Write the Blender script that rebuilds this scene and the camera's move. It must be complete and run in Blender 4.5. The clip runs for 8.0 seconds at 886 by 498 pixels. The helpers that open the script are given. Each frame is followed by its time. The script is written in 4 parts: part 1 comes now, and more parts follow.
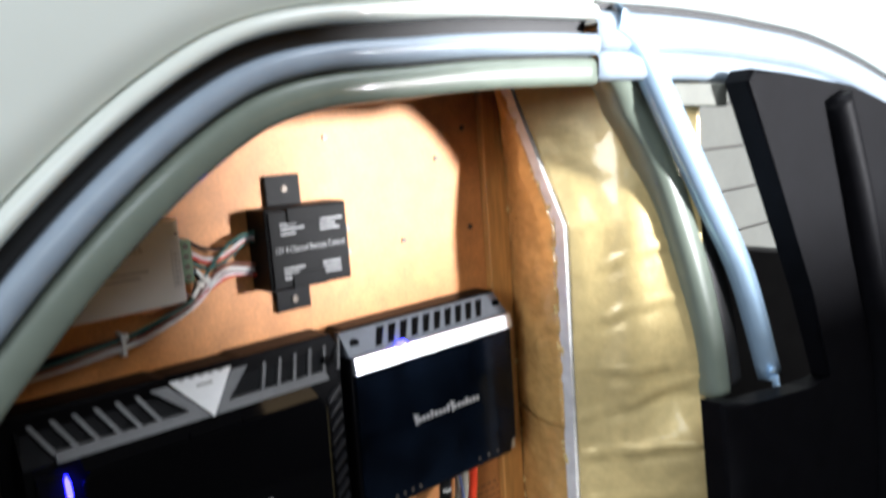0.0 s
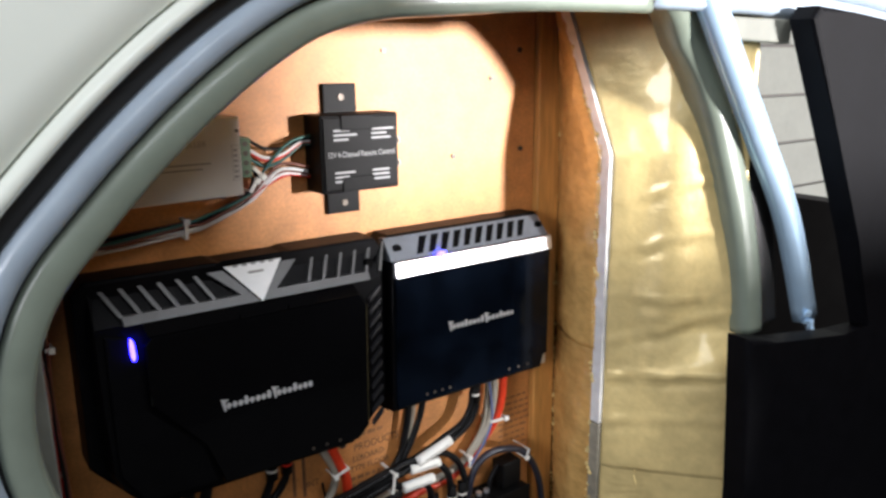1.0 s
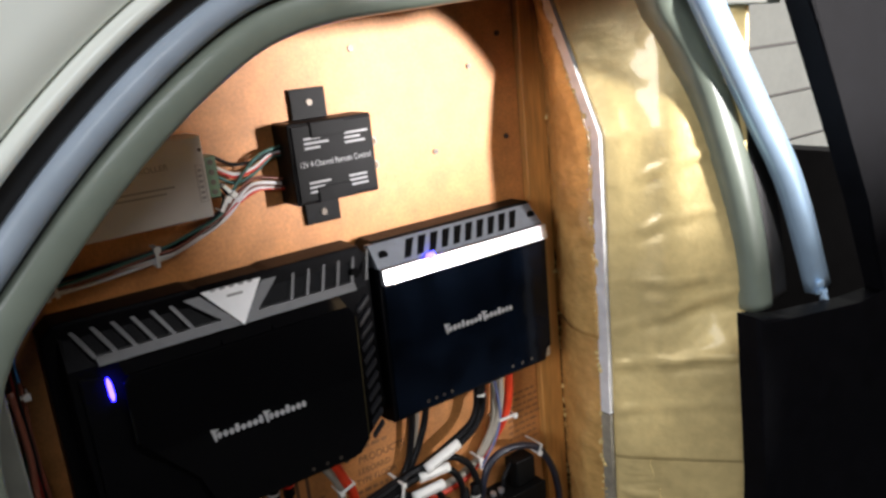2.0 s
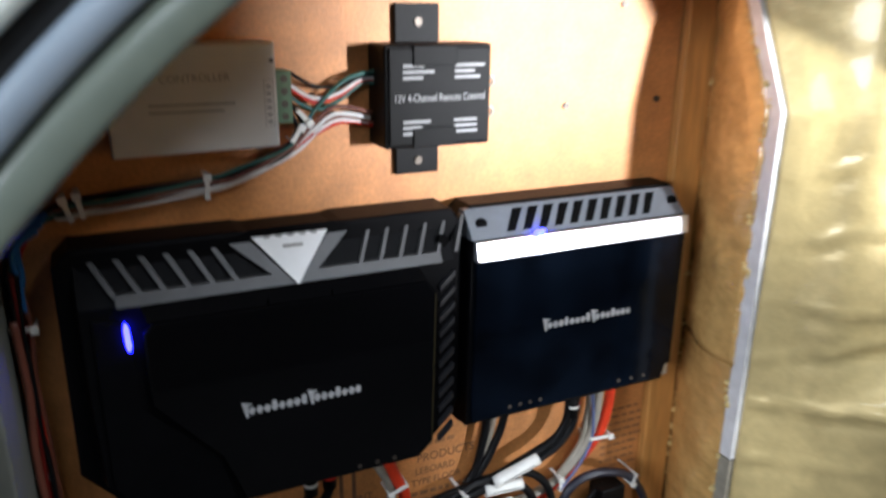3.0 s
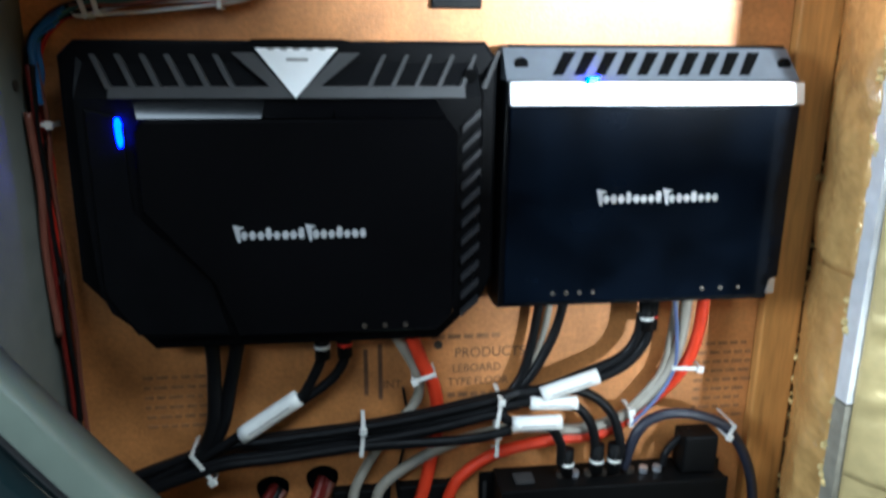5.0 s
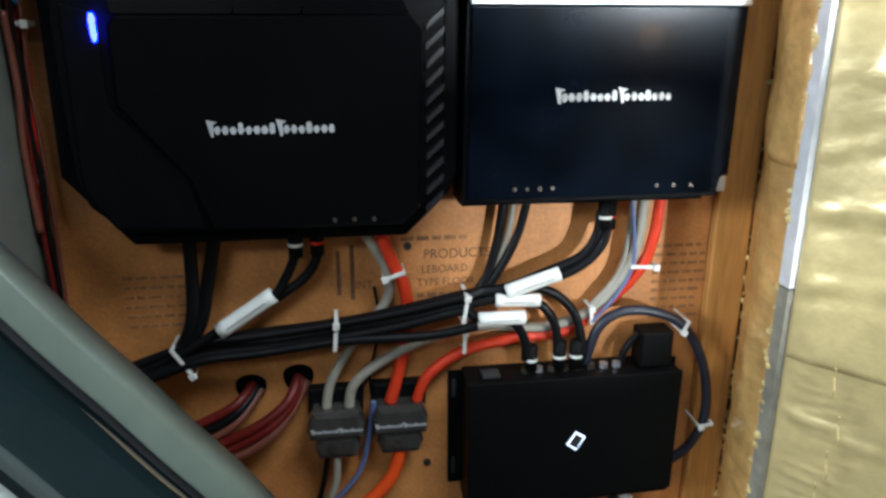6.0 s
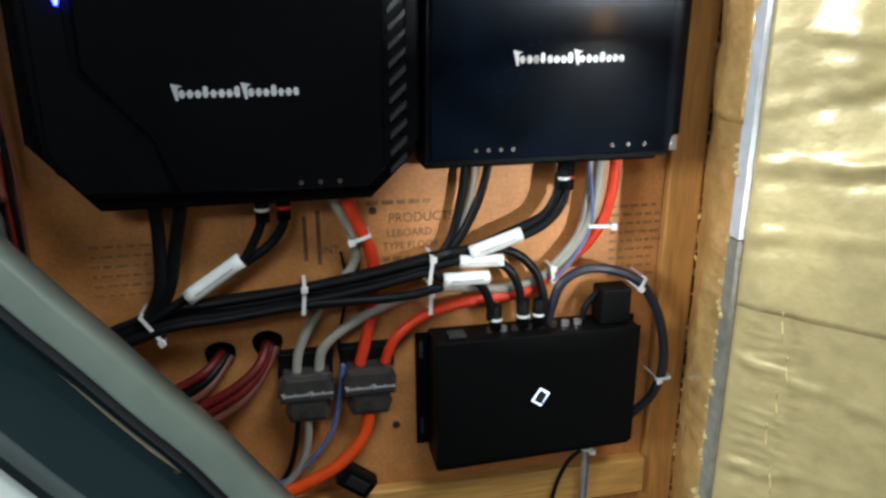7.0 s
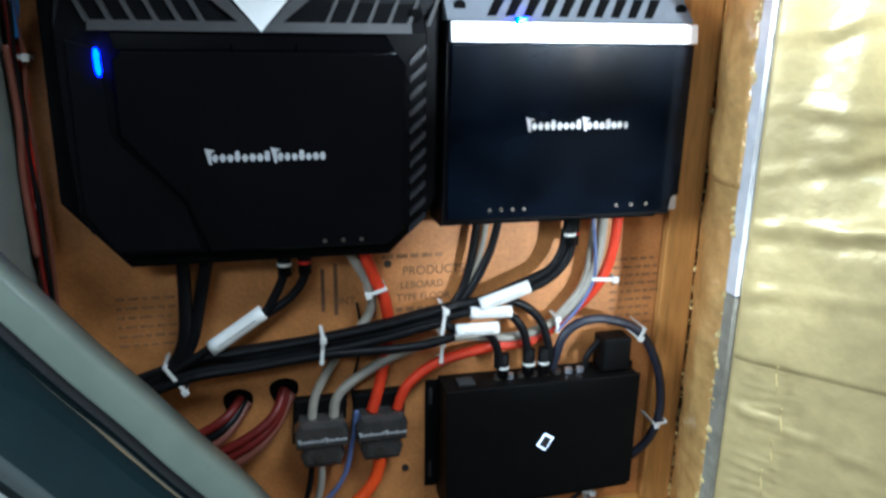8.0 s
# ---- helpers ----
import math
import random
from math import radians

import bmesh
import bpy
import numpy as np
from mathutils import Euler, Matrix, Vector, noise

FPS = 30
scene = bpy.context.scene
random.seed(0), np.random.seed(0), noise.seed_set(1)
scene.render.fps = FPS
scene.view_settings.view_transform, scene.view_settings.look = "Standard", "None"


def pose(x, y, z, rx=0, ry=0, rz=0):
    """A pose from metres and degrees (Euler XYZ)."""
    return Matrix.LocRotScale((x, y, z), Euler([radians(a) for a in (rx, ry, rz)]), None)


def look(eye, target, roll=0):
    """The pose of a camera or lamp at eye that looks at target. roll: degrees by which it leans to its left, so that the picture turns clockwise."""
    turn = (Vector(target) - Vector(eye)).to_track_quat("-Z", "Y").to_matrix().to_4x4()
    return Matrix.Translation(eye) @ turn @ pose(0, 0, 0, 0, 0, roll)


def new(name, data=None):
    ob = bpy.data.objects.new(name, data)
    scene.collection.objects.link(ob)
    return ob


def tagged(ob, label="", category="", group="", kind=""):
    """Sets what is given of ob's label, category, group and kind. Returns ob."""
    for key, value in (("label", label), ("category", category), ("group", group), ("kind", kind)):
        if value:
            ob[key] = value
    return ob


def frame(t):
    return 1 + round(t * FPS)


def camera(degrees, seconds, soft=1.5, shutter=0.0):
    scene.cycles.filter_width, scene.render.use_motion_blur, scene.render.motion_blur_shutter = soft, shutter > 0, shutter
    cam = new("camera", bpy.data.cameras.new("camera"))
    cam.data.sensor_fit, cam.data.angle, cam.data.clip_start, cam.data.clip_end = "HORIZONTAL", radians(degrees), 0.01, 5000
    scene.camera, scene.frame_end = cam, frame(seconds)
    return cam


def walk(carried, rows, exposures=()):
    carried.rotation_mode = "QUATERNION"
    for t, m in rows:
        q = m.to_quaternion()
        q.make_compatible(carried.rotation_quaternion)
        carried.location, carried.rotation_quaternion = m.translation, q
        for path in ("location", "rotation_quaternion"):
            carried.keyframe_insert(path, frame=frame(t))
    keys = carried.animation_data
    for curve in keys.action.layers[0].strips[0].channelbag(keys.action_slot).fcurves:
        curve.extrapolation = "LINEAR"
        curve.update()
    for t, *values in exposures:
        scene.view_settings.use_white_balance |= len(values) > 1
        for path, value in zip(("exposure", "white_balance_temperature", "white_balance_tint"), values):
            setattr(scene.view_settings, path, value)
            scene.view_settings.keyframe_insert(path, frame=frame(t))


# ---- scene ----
cam = camera(61.1, 8.0, soft=2.7, shutter=0.5)
PATH = [
    (0, (-0.356, -0.712, 1.462), (0.931, 0.789, 1.164), -4.2),
    (0.2, (-0.343, -0.731, 1.456), (0.884, 0.803, 1.08), -3.5),
    (0.5, (-0.356, -0.746, 1.449), (0.807, 0.84, 1.084), -3.5),
    (0.8, (-0.364, -0.761, 1.461), (0.722, 0.862, 1.029), -1.1),
    (1, (-0.358, -0.764, 1.454), (0.754, 0.827, 0.974), -0.6),
    (2.5, (-0.297, -0.701, 1.474), (0.746, 0.914, 0.923), -7.0),
    (2.7, (-0.289, -0.661, 1.451), (0.701, 0.983, 0.891), -3.6),
    (2.8, (-0.268, -0.645, 1.446), (0.678, 1.018, 0.88), -2.4),
    (3, (-0.225, -0.613, 1.434), (0.584, 1.106, 0.811), 0.6),
    (3.1, (-0.178, -0.637, 1.406), (0.481, 1.164, 0.839), -0.9),
    (3.3, (-0.149, -0.623, 1.378), (0.417, 1.222, 0.855), -0.8),
    (3.5, (-0.132, -0.614, 1.379), (0.349, 1.241, 0.808), 1.2),
    (3.8, (-0.094, -0.619, 1.362), (0.238, 1.294, 0.9), 1.8),
    (4, (-0.076, -0.622, 1.355), (0.181, 1.308, 0.898), 1.9),
    (4.1, (-0.063, -0.636, 1.32), (0.159, 1.321, 0.975), 0.9),
    (4.5, (-0.067, -0.627, 1.304), (0.193, 1.311, 0.885), 1.4),
    (4.8, (-0.058, -0.631, 1.278), (0.186, 1.294, 0.776), 0.7),
    (5, (-0.052, -0.633, 1.262), (0.181, 1.282, 0.733), 0.3),
    (5.1, (-0.034, -0.643, 1.25), (0.155, 1.276, 0.721), 0.2),
    (6.5, (-0.05, -0.689, 1.203), (0.289, 1.176, 0.564), -0.0),
    (7, (-0.054, -0.704, 1.189), (0.329, 1.157, 0.564), -0.2),
    (7.1, (-0.057, -0.702, 1.189), (0.339, 1.156, 0.564), -0.1),
    (7.5, (-0.071, -0.711, 1.2), (0.352, 1.147, 0.592), 0.2),
    (8, (-0.095, -0.72, 1.229), (0.355, 1.144, 0.66), 0.8),
]
walk(cam, [(t, look(eye, target, roll)) for t, eye, target, roll in PATH],
     exposures=((0, -0.14, 6000, 10), (1.0, -0.06, 6300, 12), (2.5, -0.36, 6400, 13), (3.0, -0.08, 5850, 9), (3.5, 0.12, 5500, 5), (4.0, 0.46, 5450, 1), (4.5, 0.44, 5450, 0), (5.2, 0.44, 5200, -1), (6.4, 0.48, 5850, 2), (7.4, 0.50, 5800, 2), (8, 0.66, 5200, 0)))

# ---- world, sun and added fill lamps ----
world = bpy.data.worlds.new("world")
scene.world = world
world.use_nodes = True
wn = world.node_tree.nodes
sky = wn.new("ShaderNodeTexSky")
sky.sky_type = "NISHITA"
sky.sun_disc = False
sky.sun_elevation = radians(4)
sky.sun_rotation = radians(156)
wn["Background"].inputs["Strength"].default_value = 0.15
world.node_tree.links.new(sky.outputs["Color"], wn["Background"].inputs["Color"])

sun_data = bpy.data.lights.new("sun", "SUN")
sun_data.energy, sun_data.angle, sun_data.color = 15.0, radians(5.2), (1.0, 0.97, 0.95)
sun = new("sun", sun_data)
sun.matrix_world = look((0.44, -1.0, 0.05), (0, 0, 0))

# Unseen fill lamp on the left, added to brighten the insulation and car body.
west_fill_data = bpy.data.lights.new("west_fill_light", "AREA")
west_fill_data.shape, west_fill_data.size, west_fill_data.size_y = "RECTANGLE", 1.15, 0.8
west_fill_data.energy, west_fill_data.color = 62.0, (0.96, 0.97, 1.0)
west_fill_lamp = new("west_fill_light", west_fill_data)
west_fill_lamp.matrix_world = look((-2.58, -1.25, 1.9), (-0.6, -0.8, 1.6))


# Weak unseen fill lamp, added behind the viewpoint; the large amplifier's ledge mirrors it.
fill_data = bpy.data.lights.new("south_fill_light", "AREA")
fill_data.shape, fill_data.size, fill_data.size_y = "RECTANGLE", 1.0, 0.33
fill_data.energy, fill_data.color = 10.0, (0.92, 0.96, 1.0)
new("south_fill_light", fill_data).matrix_world = look((-0.86, -2.28, 2.305), (-0.70, 0, 1.45))

# Unseen fill lamp overhead, added to brighten the lower board and the car.
roof_data = bpy.data.lights.new("roof_fill_light", "AREA")
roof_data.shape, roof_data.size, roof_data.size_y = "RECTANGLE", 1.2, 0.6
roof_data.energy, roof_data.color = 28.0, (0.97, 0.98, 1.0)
new("roof_fill_light", roof_data).matrix_world = look((0.75, -1.0, 2.59), (0.55, -0.7, 0.8))


# ---- materials ----
def material(name, color, rough=0.5, metal=0.0, vary=0.12, scale=30.0, bump=0.1, bump_scale=200.0, coat=0.0, stretch=(1, 1, 1), emit=None, spec=0.5, second=None, stain=0.0):
    m = bpy.data.materials.new(name)
    m.use_nodes = True
    nt = m.node_tree
    b = nt.nodes["Principled BSDF"]
    b.inputs["Roughness"].default_value = rough
    b.inputs["Metallic"].default_value = metal
    b.inputs["Coat Weight"].default_value = coat
    b.inputs["Coat Roughness"].default_value = 0.05
    b.inputs["Specular IOR Level"].default_value = spec
    tc = nt.nodes.new("ShaderNodeTexCoord")
    mp = nt.nodes.new("ShaderNodeMapping")
    mp.inputs["Scale"].default_value = stretch
    nt.links.new(tc.outputs["Object"], mp.inputs["Vector"])
    n1 = nt.nodes.new("ShaderNodeTexNoise")
    n1.inputs["Scale"].default_value = scale
    n1.inputs["Detail"].default_value = 6.0
    nt.links.new(mp.outputs["Vector"], n1.inputs["Vector"])
    ramp = nt.nodes.new("ShaderNodeValToRGB")
    ramp.color_ramp.elements[0].position, ramp.color_ramp.elements[1].position = 0.3, 0.7
    dark = second or tuple(c * (1 - vary) for c in color)
    lite = tuple(min(1, c * (1 + vary)) for c in color)
    ramp.color_ramp.elements[0].color = (*dark, 1)
    ramp.color_ramp.elements[1].color = (*lite, 1)
    nt.links.new(n1.outputs["Fac"], ramp.inputs["Fac"])
    n2 = nt.nodes.new("ShaderNodeTexNoise")
    n2.inputs["Scale"].default_value = scale * 0.13
    n2.inputs["Detail"].default_value = 3.0
    nt.links.new(mp.outputs["Vector"], n2.inputs["Vector"])
    mix = nt.nodes.new("ShaderNodeMix")
    mix.data_type, mix.blend_type = "RGBA", "MULTIPLY"
    r2 = nt.nodes.new("ShaderNodeValToRGB")
    low = 1 - max(stain, vary * 0.8)
    r2.color_ramp.elements[0].position, r2.color_ramp.elements[1].position = 0.35, 0.65
    r2.color_ramp.elements[0].color, r2.color_ramp.elements[1].color = (low, low, low, 1), (1, 1, 1, 1)
    nt.links.new(n2.outputs["Fac"], r2.inputs["Fac"])
    mix.inputs["Factor"].default_value = 1.0
    nt.links.new(ramp.outputs["Color"], mix.inputs["A"])
    nt.links.new(r2.outputs["Color"], mix.inputs["B"])
    nt.links.new(mix.outputs["Result"], b.inputs["Base Color"])
    if bump:
        n3 = nt.nodes.new("ShaderNodeTexNoise")
        n3.inputs["Scale"].default_value = bump_scale
        n3.inputs["Detail"].default_value = 4.0
        nt.links.new(mp.outputs["Vector"], n3.inputs["Vector"])
        bp = nt.nodes.new("ShaderNodeBump")
        bp.inputs["Strength"].default_value = bump
        bp.inputs["Distance"].default_value = 0.002
        nt.links.new(n3.outputs["Fac"], bp.inputs["Height"])
        nt.links.new(bp.outputs["Normal"], b.inputs["Normal"])
    if emit:
        b.inputs["Emission Color"].default_value = (*emit[:3], 1)
        b.inputs["Emission Strength"].default_value = emit[3]
    return m


M_BOARD = material("particleboard", (0.60, 0.248, 0.070), 0.5, vary=0.14, scale=260, bump=0.25, bump_scale=500, stain=0.22)
M_PINE = material("pine", (0.60, 0.285, 0.072), 0.5, vary=0.22, scale=40, stretch=(6, 6, 0.5), bump=0.2, bump_scale=120, stain=0.2)
M_PINE_H = material("pine_level", (0.66, 0.35, 0.09), 0.5, vary=0.22, scale=40, stretch=(0.5, 6, 6), bump=0.2, bump_scale=120, stain=0.2)
M_KRAFT = material("gold_insulation_facing", (0.68, 0.53, 0.235), 0.38, coat=0.4, metal=0.2, vary=0.10, scale=60, bump=0.3, bump_scale=110, stain=0.2)
M_WRAP = material("clear_wrapped_batt", (0.66, 0.40, 0.135), 0.22, metal=0.1, vary=0.16, scale=55, stretch=(1, 1, 1.6), bump=0.9, bump_scale=130, coat=1.0, stain=0.2)
M_FOAM = material("foam_crumbs", (0.72, 0.55, 0.22), 0.7, vary=0.25, scale=200, bump=0.6)
M_GAP_SHADE = material("gap_shade", (0.035, 0.020, 0.010), 0.9, vary=0.4, scale=120, bump=0.5)
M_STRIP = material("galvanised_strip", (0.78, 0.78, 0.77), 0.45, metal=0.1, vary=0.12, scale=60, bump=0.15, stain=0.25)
M_STRIP_LOWER = material("darker_grey_strip", (0.30, 0.275, 0.21), 0.6, vary=0.2, scale=80, bump=0.3, stain=0.3)
M_STAMP_F = material("very_faded_stamp_ink", (0.33, 0.155, 0.065), 0.8, vary=0.3, scale=120, bump=0.0)
M_GREY = material("grey_painted_board", (0.14, 0.145, 0.12), 0.65, vary=0.1, scale=40, bump=0.1, stain=0.15)
M_DARK = material("dark_lining", (0.03, 0.028, 0.026), 0.85, vary=0.2, scale=60, bump=0.2)
M_PAINT = material("pale_green_car_paint", (0.74, 0.78, 0.70), 0.28, vary=0.03, scale=6, bump=0.0, coat=0.6, stain=0.05)
# Flange colour: greyer and much darker than the body panels.
M_FLANGE = material("grey_green_painted_flange", (0.165, 0.195, 0.155), 0.34, vary=0.07, scale=40, bump=0.05, coat=0.2, stain=0.12)
M_RUBBER = material("black_rubber", (0.010, 0.010, 0.010), 0.6, vary=0.2, scale=80, bump=0.15)
M_SEAL = material("grey_weatherstrip", (0.30, 0.36, 0.42), 0.38, vary=0.08, scale=30, bump=0.05, coat=0.3, stain=0.1)
M_CHROME = material("brushed_chrome", (0.52, 0.72, 0.92), 0.3, metal=0.55, vary=0.05, scale=40, bump=0.03)
M_TRIM = material("black_vinyl_trim", (0.0035, 0.0035, 0.0045), 0.5, spec=0.06, vary=0.2, scale=50, bump=0.2, bump_scale=400)
M_GLASS = material("dark_tinted_glass", (0.010, 0.022, 0.024), 0.04, vary=0.1, scale=10, bump=0.0, coat=1.0)
M_PLASTIC = material("black_moulded_plastic", (0.0035, 0.0035, 0.004), 0.42, spec=0.05, vary=0.15, scale=90, bump=0.12, bump_scale=700)
M_PLASTIC_G = material("satin_black_metal", (0.048, 0.047, 0.046), 0.38, metal=0.2, vary=0.1, scale=90, bump=0.1, bump_scale=700)
M_RIB = material("dull_black_rib", (0.014, 0.014, 0.016), 0.45, metal=0.1, vary=0.1, scale=90, bump=0.1, bump_scale=700)
# Lighter copy of the black plastic, with sunlight put into its colour.
M_LIT_SHELL = material("sunlit_black_shell", (0.10, 0.11, 0.125), 0.42, vary=0.1, scale=90, bump=0.1, bump_scale=700)
M_GLOSS = material("piano_black", (0.002, 0.002, 0.0025), 0.05, vary=0.2, scale=12, bump=0.0, coat=0.2, spec=0.3)
# The blue base paints in a bluish sheen; the uneven tone is smudging.
M_GLOSS_B = material("smudged_blue_sheen_black", (0.0022, 0.004, 0.008), 0.12, vary=0.6, scale=22, bump=0.0, coat=0.08, spec=0.16)
M_CASE = material("matte_black_case", (0.004, 0.004, 0.004), 0.5, spec=0.10, vary=0.15, scale=80, bump=0.1, bump_scale=600)
M_ALU = material("silver_trim", (0.70, 0.72, 0.76), 0.3, metal=0.85, vary=0.04, scale=60, bump=0.02)
M_WHITE = material("white_badge", (0.80, 0.80, 0.78), 0.4, vary=0.04, scale=60, bump=0.02)
M_MARK = material("silver_mark", (0.72, 0.72, 0.72), 0.3, metal=0.5, vary=0.08, scale=120, bump=0.0)
M_PRINT = material("white_print", (0.33, 0.33, 0.33), 0.6, vary=0.08, scale=150, bump=0.0)
M_INK = material("grey_ink", (0.34, 0.33, 0.31), 0.7, vary=0.1, scale=150, bump=0.0)
M_STAMP = material("faded_stamp_ink", (0.17, 0.08, 0.04), 0.8, vary=0.3, scale=120, bump=0.0)
M_BOX = material("cream_enclosure", (0.74, 0.72, 0.67), 0.42, vary=0.04, scale=40, bump=0.05, stain=0.06)
M_TERM = material("green_terminal", (0.12, 0.22, 0.12), 0.5, vary=0.12, scale=90, bump=0.1)
M_LED_CORE = material("blue_led_core", (0.05, 0.12, 0.7), 0.3, bump=0.0, emit=(0.0112, 0.0066, 1.0, 105.0))
M_GLOW = material("lit_badge", (0.8, 0.85, 0.95), 0.3, bump=0.0, emit=(0.75, 0.82, 1.0, 1.3))
# Near-black colour that stands in for the shade inside holes and slots.
M_RECESS_SHADE = material("recess_shade", (0.003, 0.003, 0.003), 0.9, spec=0.03, bump=0.0)
M_LOOM_BLUE = material("bright_blue_wire", (0.02, 0.12, 0.32), 0.4, vary=0.1, scale=90, bump=0.03)
M_CABLE = material("black_cable", (0.006, 0.006, 0.0065), 0.36, spec=0.14, vary=0.2, scale=90, bump=0.05)
M_RED = material("red_cable", (0.50, 0.022, 0.010), 0.35, spec=0.3, vary=0.12, scale=90, bump=0.05)
M_POWER = material("red_power_cable", (0.60, 0.042, 0.012), 0.35, spec=0.3, vary=0.1, scale=90, bump=0.05)
M_DULL_RED = material("dull_red_cable", (0.12, 0.010, 0.007), 0.4, spec=0.3, vary=0.2, scale=90, bump=0.05)
M_ORANGE = material("orange_red_cable", (0.72, 0.070, 0.008), 0.35, spec=0.3, vary=0.1, scale=90, bump=0.05)
M_GCABLE = material("grey_cable", (0.31, 0.28, 0.225), 0.4, vary=0.1, scale=90, bump=0.05)
M_BLUE = material("blue_wire", (0.10, 0.13, 0.26), 0.4, vary=0.1, scale=90, bump=0.05)
M_NAVY = material("navy_cable", (0.018, 0.019, 0.030), 0.4, vary=0.15, scale=90, bump=0.05)
M_WWIRE = material("white_wire", (0.70, 0.70, 0.68), 0.45, vary=0.06, scale=90, bump=0.03)
M_GREENW = material("green_wire", (0.03, 0.11, 0.09), 0.45, vary=0.1, scale=90, bump=0.03)
M_BROWN = material("brown_wire", (0.16, 0.05, 0.03), 0.45, vary=0.1, scale=90, bump=0.03)
M_TIE = material("nylon_tie", (0.72, 0.71, 0.66), 0.4, vary=0.06, scale=90, bump=0.03)
M_TAG = material("white_heat_shrink", (0.76, 0.75, 0.70), 0.5, vary=0.06, scale=90, bump=0.05)
M_SMOKE = material("smoked_plastic", (0.045, 0.040, 0.036), 0.25, vary=0.25, scale=70, bump=0.15, coat=0.5)
M_SCREW = material("dark_screw", (0.09, 0.075, 0.06), 0.45, metal=0.7, vary=0.2, scale=200, bump=0.1)
M_SIDING = material("cream_siding", (0.085, 0.09, 0.078), 0.7, vary=0.06, scale=20, bump=0.15, stain=0.12)
M_PLASTER = material("garage_plaster", (0.05, 0.045, 0.042), 0.85, vary=0.1, scale=12, bump=0.2, stain=0.15)
M_CONCRETE = material("concrete", (0.06, 0.057, 0.054), 0.85, vary=0.15, scale=14, bump=0.3, stain=0.25)


# ---- mesh helpers ----
def part(name, bm, mat, parent=None, label="", smooth=False):
    me = bpy.data.meshes.new(name)
    bmesh.ops.recalc_face_normals(bm, faces=bm.faces)
    bm.to_mesh(me)
    bm.free()
    me.materials.append(mat)
    if smooth:
        me.polygons.foreach_set("use_smooth", [True] * len(me.polygons))
    ob = new(name, me)
    if parent is not None:
        ob.parent = parent
    if label:
        ob["label"] = label
    return ob


def thing(name, label, category, group="", kind=""):
    return tagged(new(name), label, category, group, kind)


def add_box(bm, x0, x1, y0, y1, z0, z1, bevel=0.0):
    r = bmesh.ops.create_cube(bm, size=1.0)
    vs = r["verts"]
    bmesh.ops.scale(bm, vec=(x1 - x0, y1 - y0, z1 - z0), verts=vs)
    bmesh.ops.translate(bm, vec=((x0 + x1) / 2, (y0 + y1) / 2, (z0 + z1) / 2), verts=vs)
    if bevel:
        edges = list({e for v in vs for e in v.link_edges})
        bmesh.ops.bevel(bm, geom=edges, offset=bevel, segments=2, affect="EDGES", profile=0.5)
    return bm


def box(x0, x1, y0, y1, z0, z1, bevel=0.0):
    return add_box(bmesh.new(), x0, x1, y0, y1, z0, z1, bevel)


def add_prism(bm, outline, y_back, y_front, bevel=0.0):
    """Outline of (x, z) pairs, extruded along y; y_front may be a function of z."""
    fy = y_front if callable(y_front) else (lambda z: y_front)
    back = [bm.verts.new((x, y_back, z)) for x, z in outline]
    front = [bm.verts.new((x, fy(z), z)) for x, z in outline]
    n = len(outline)
    bm.faces.new(back)
    ff = bm.faces.new(list(reversed(front)))
    for i in range(n):
        bm.faces.new((back[i], front[i], front[(i + 1) % n], back[(i + 1) % n]))
    if bevel:
        bmesh.ops.bevel(bm, geom=list(ff.edges), offset=bevel, segments=2, affect="EDGES", profile=0.5)
    return bm


def prism(outline, y_back, y_front, bevel=0.0):
    return add_prism(bmesh.new(), outline, y_back, y_front, bevel)


def add_disc(bm, x, y, z, r, depth, sides=14, axis="y"):
    turn = {"y": pose(0, 0, 0, 90), "z": pose(0, 0, 0), "x": pose(0, 0, 0, 0, 90)}[axis]
    bmesh.ops.create_cone(bm, cap_ends=True, segments=sides, radius1=r, radius2=r, depth=depth, matrix=Matrix.Translation((x, y, z)) @ turn)
    return bm


def smooth_path(points, steps=8):
    p = [Vector(v) for v in points]
    out = []
    for i in range(len(p) - 1):
        a, b, c, d = p[max(i - 1, 0)], p[i], p[i + 1], p[min(i + 2, len(p) - 1)]
        for k in range(steps):
            t = k / steps
            out.append(0.5 * (2 * b + (c - a) * t + (2 * a - 5 * b + 4 * c - d) * t * t + (3 * b - a - 3 * c + d) * t ** 3))
    out.append(p[-1])
    return out


def add_tube(bm, points, r, sides=10, steps=8, shift=(0, 0)):
    pts = smooth_path(points, steps)
    rings = []
    for i, q in enumerate(pts):
        tan = (pts[min(i + 1, len(pts) - 1)] - pts[max(i - 1, 0)]).normalized()
        u = tan.cross(Vector((0, 1, 0)))
        u = u.normalized() if u.length > 1e-4 else Vector((1, 0, 0))
        v = tan.cross(u)
        c = q + u * shift[0] + v * shift[1]
        rings.append([bm.verts.new(c + (u * math.cos(a) + v * math.sin(a)) * r) for a in [2 * math.pi * k / sides for k in range(sides)]])
    for a, b in zip(rings, rings[1:]):
        for k in range(sides):
            bm.faces.new((a[k], a[(k + 1) % sides], b[(k + 1) % sides], b[k]))
    bm.faces.new(rings[0])
    bm.faces.new(list(reversed(rings[-1])))
    return bm


def path3(pairs, y):
    """(x, z) pairs to 3D; y is one depth or a list, one for each pair."""
    ys = y if isinstance(y, (list, tuple)) else [y] * len(pairs)
    return [(x, d, z) for (x, z), d in zip(pairs, ys)]


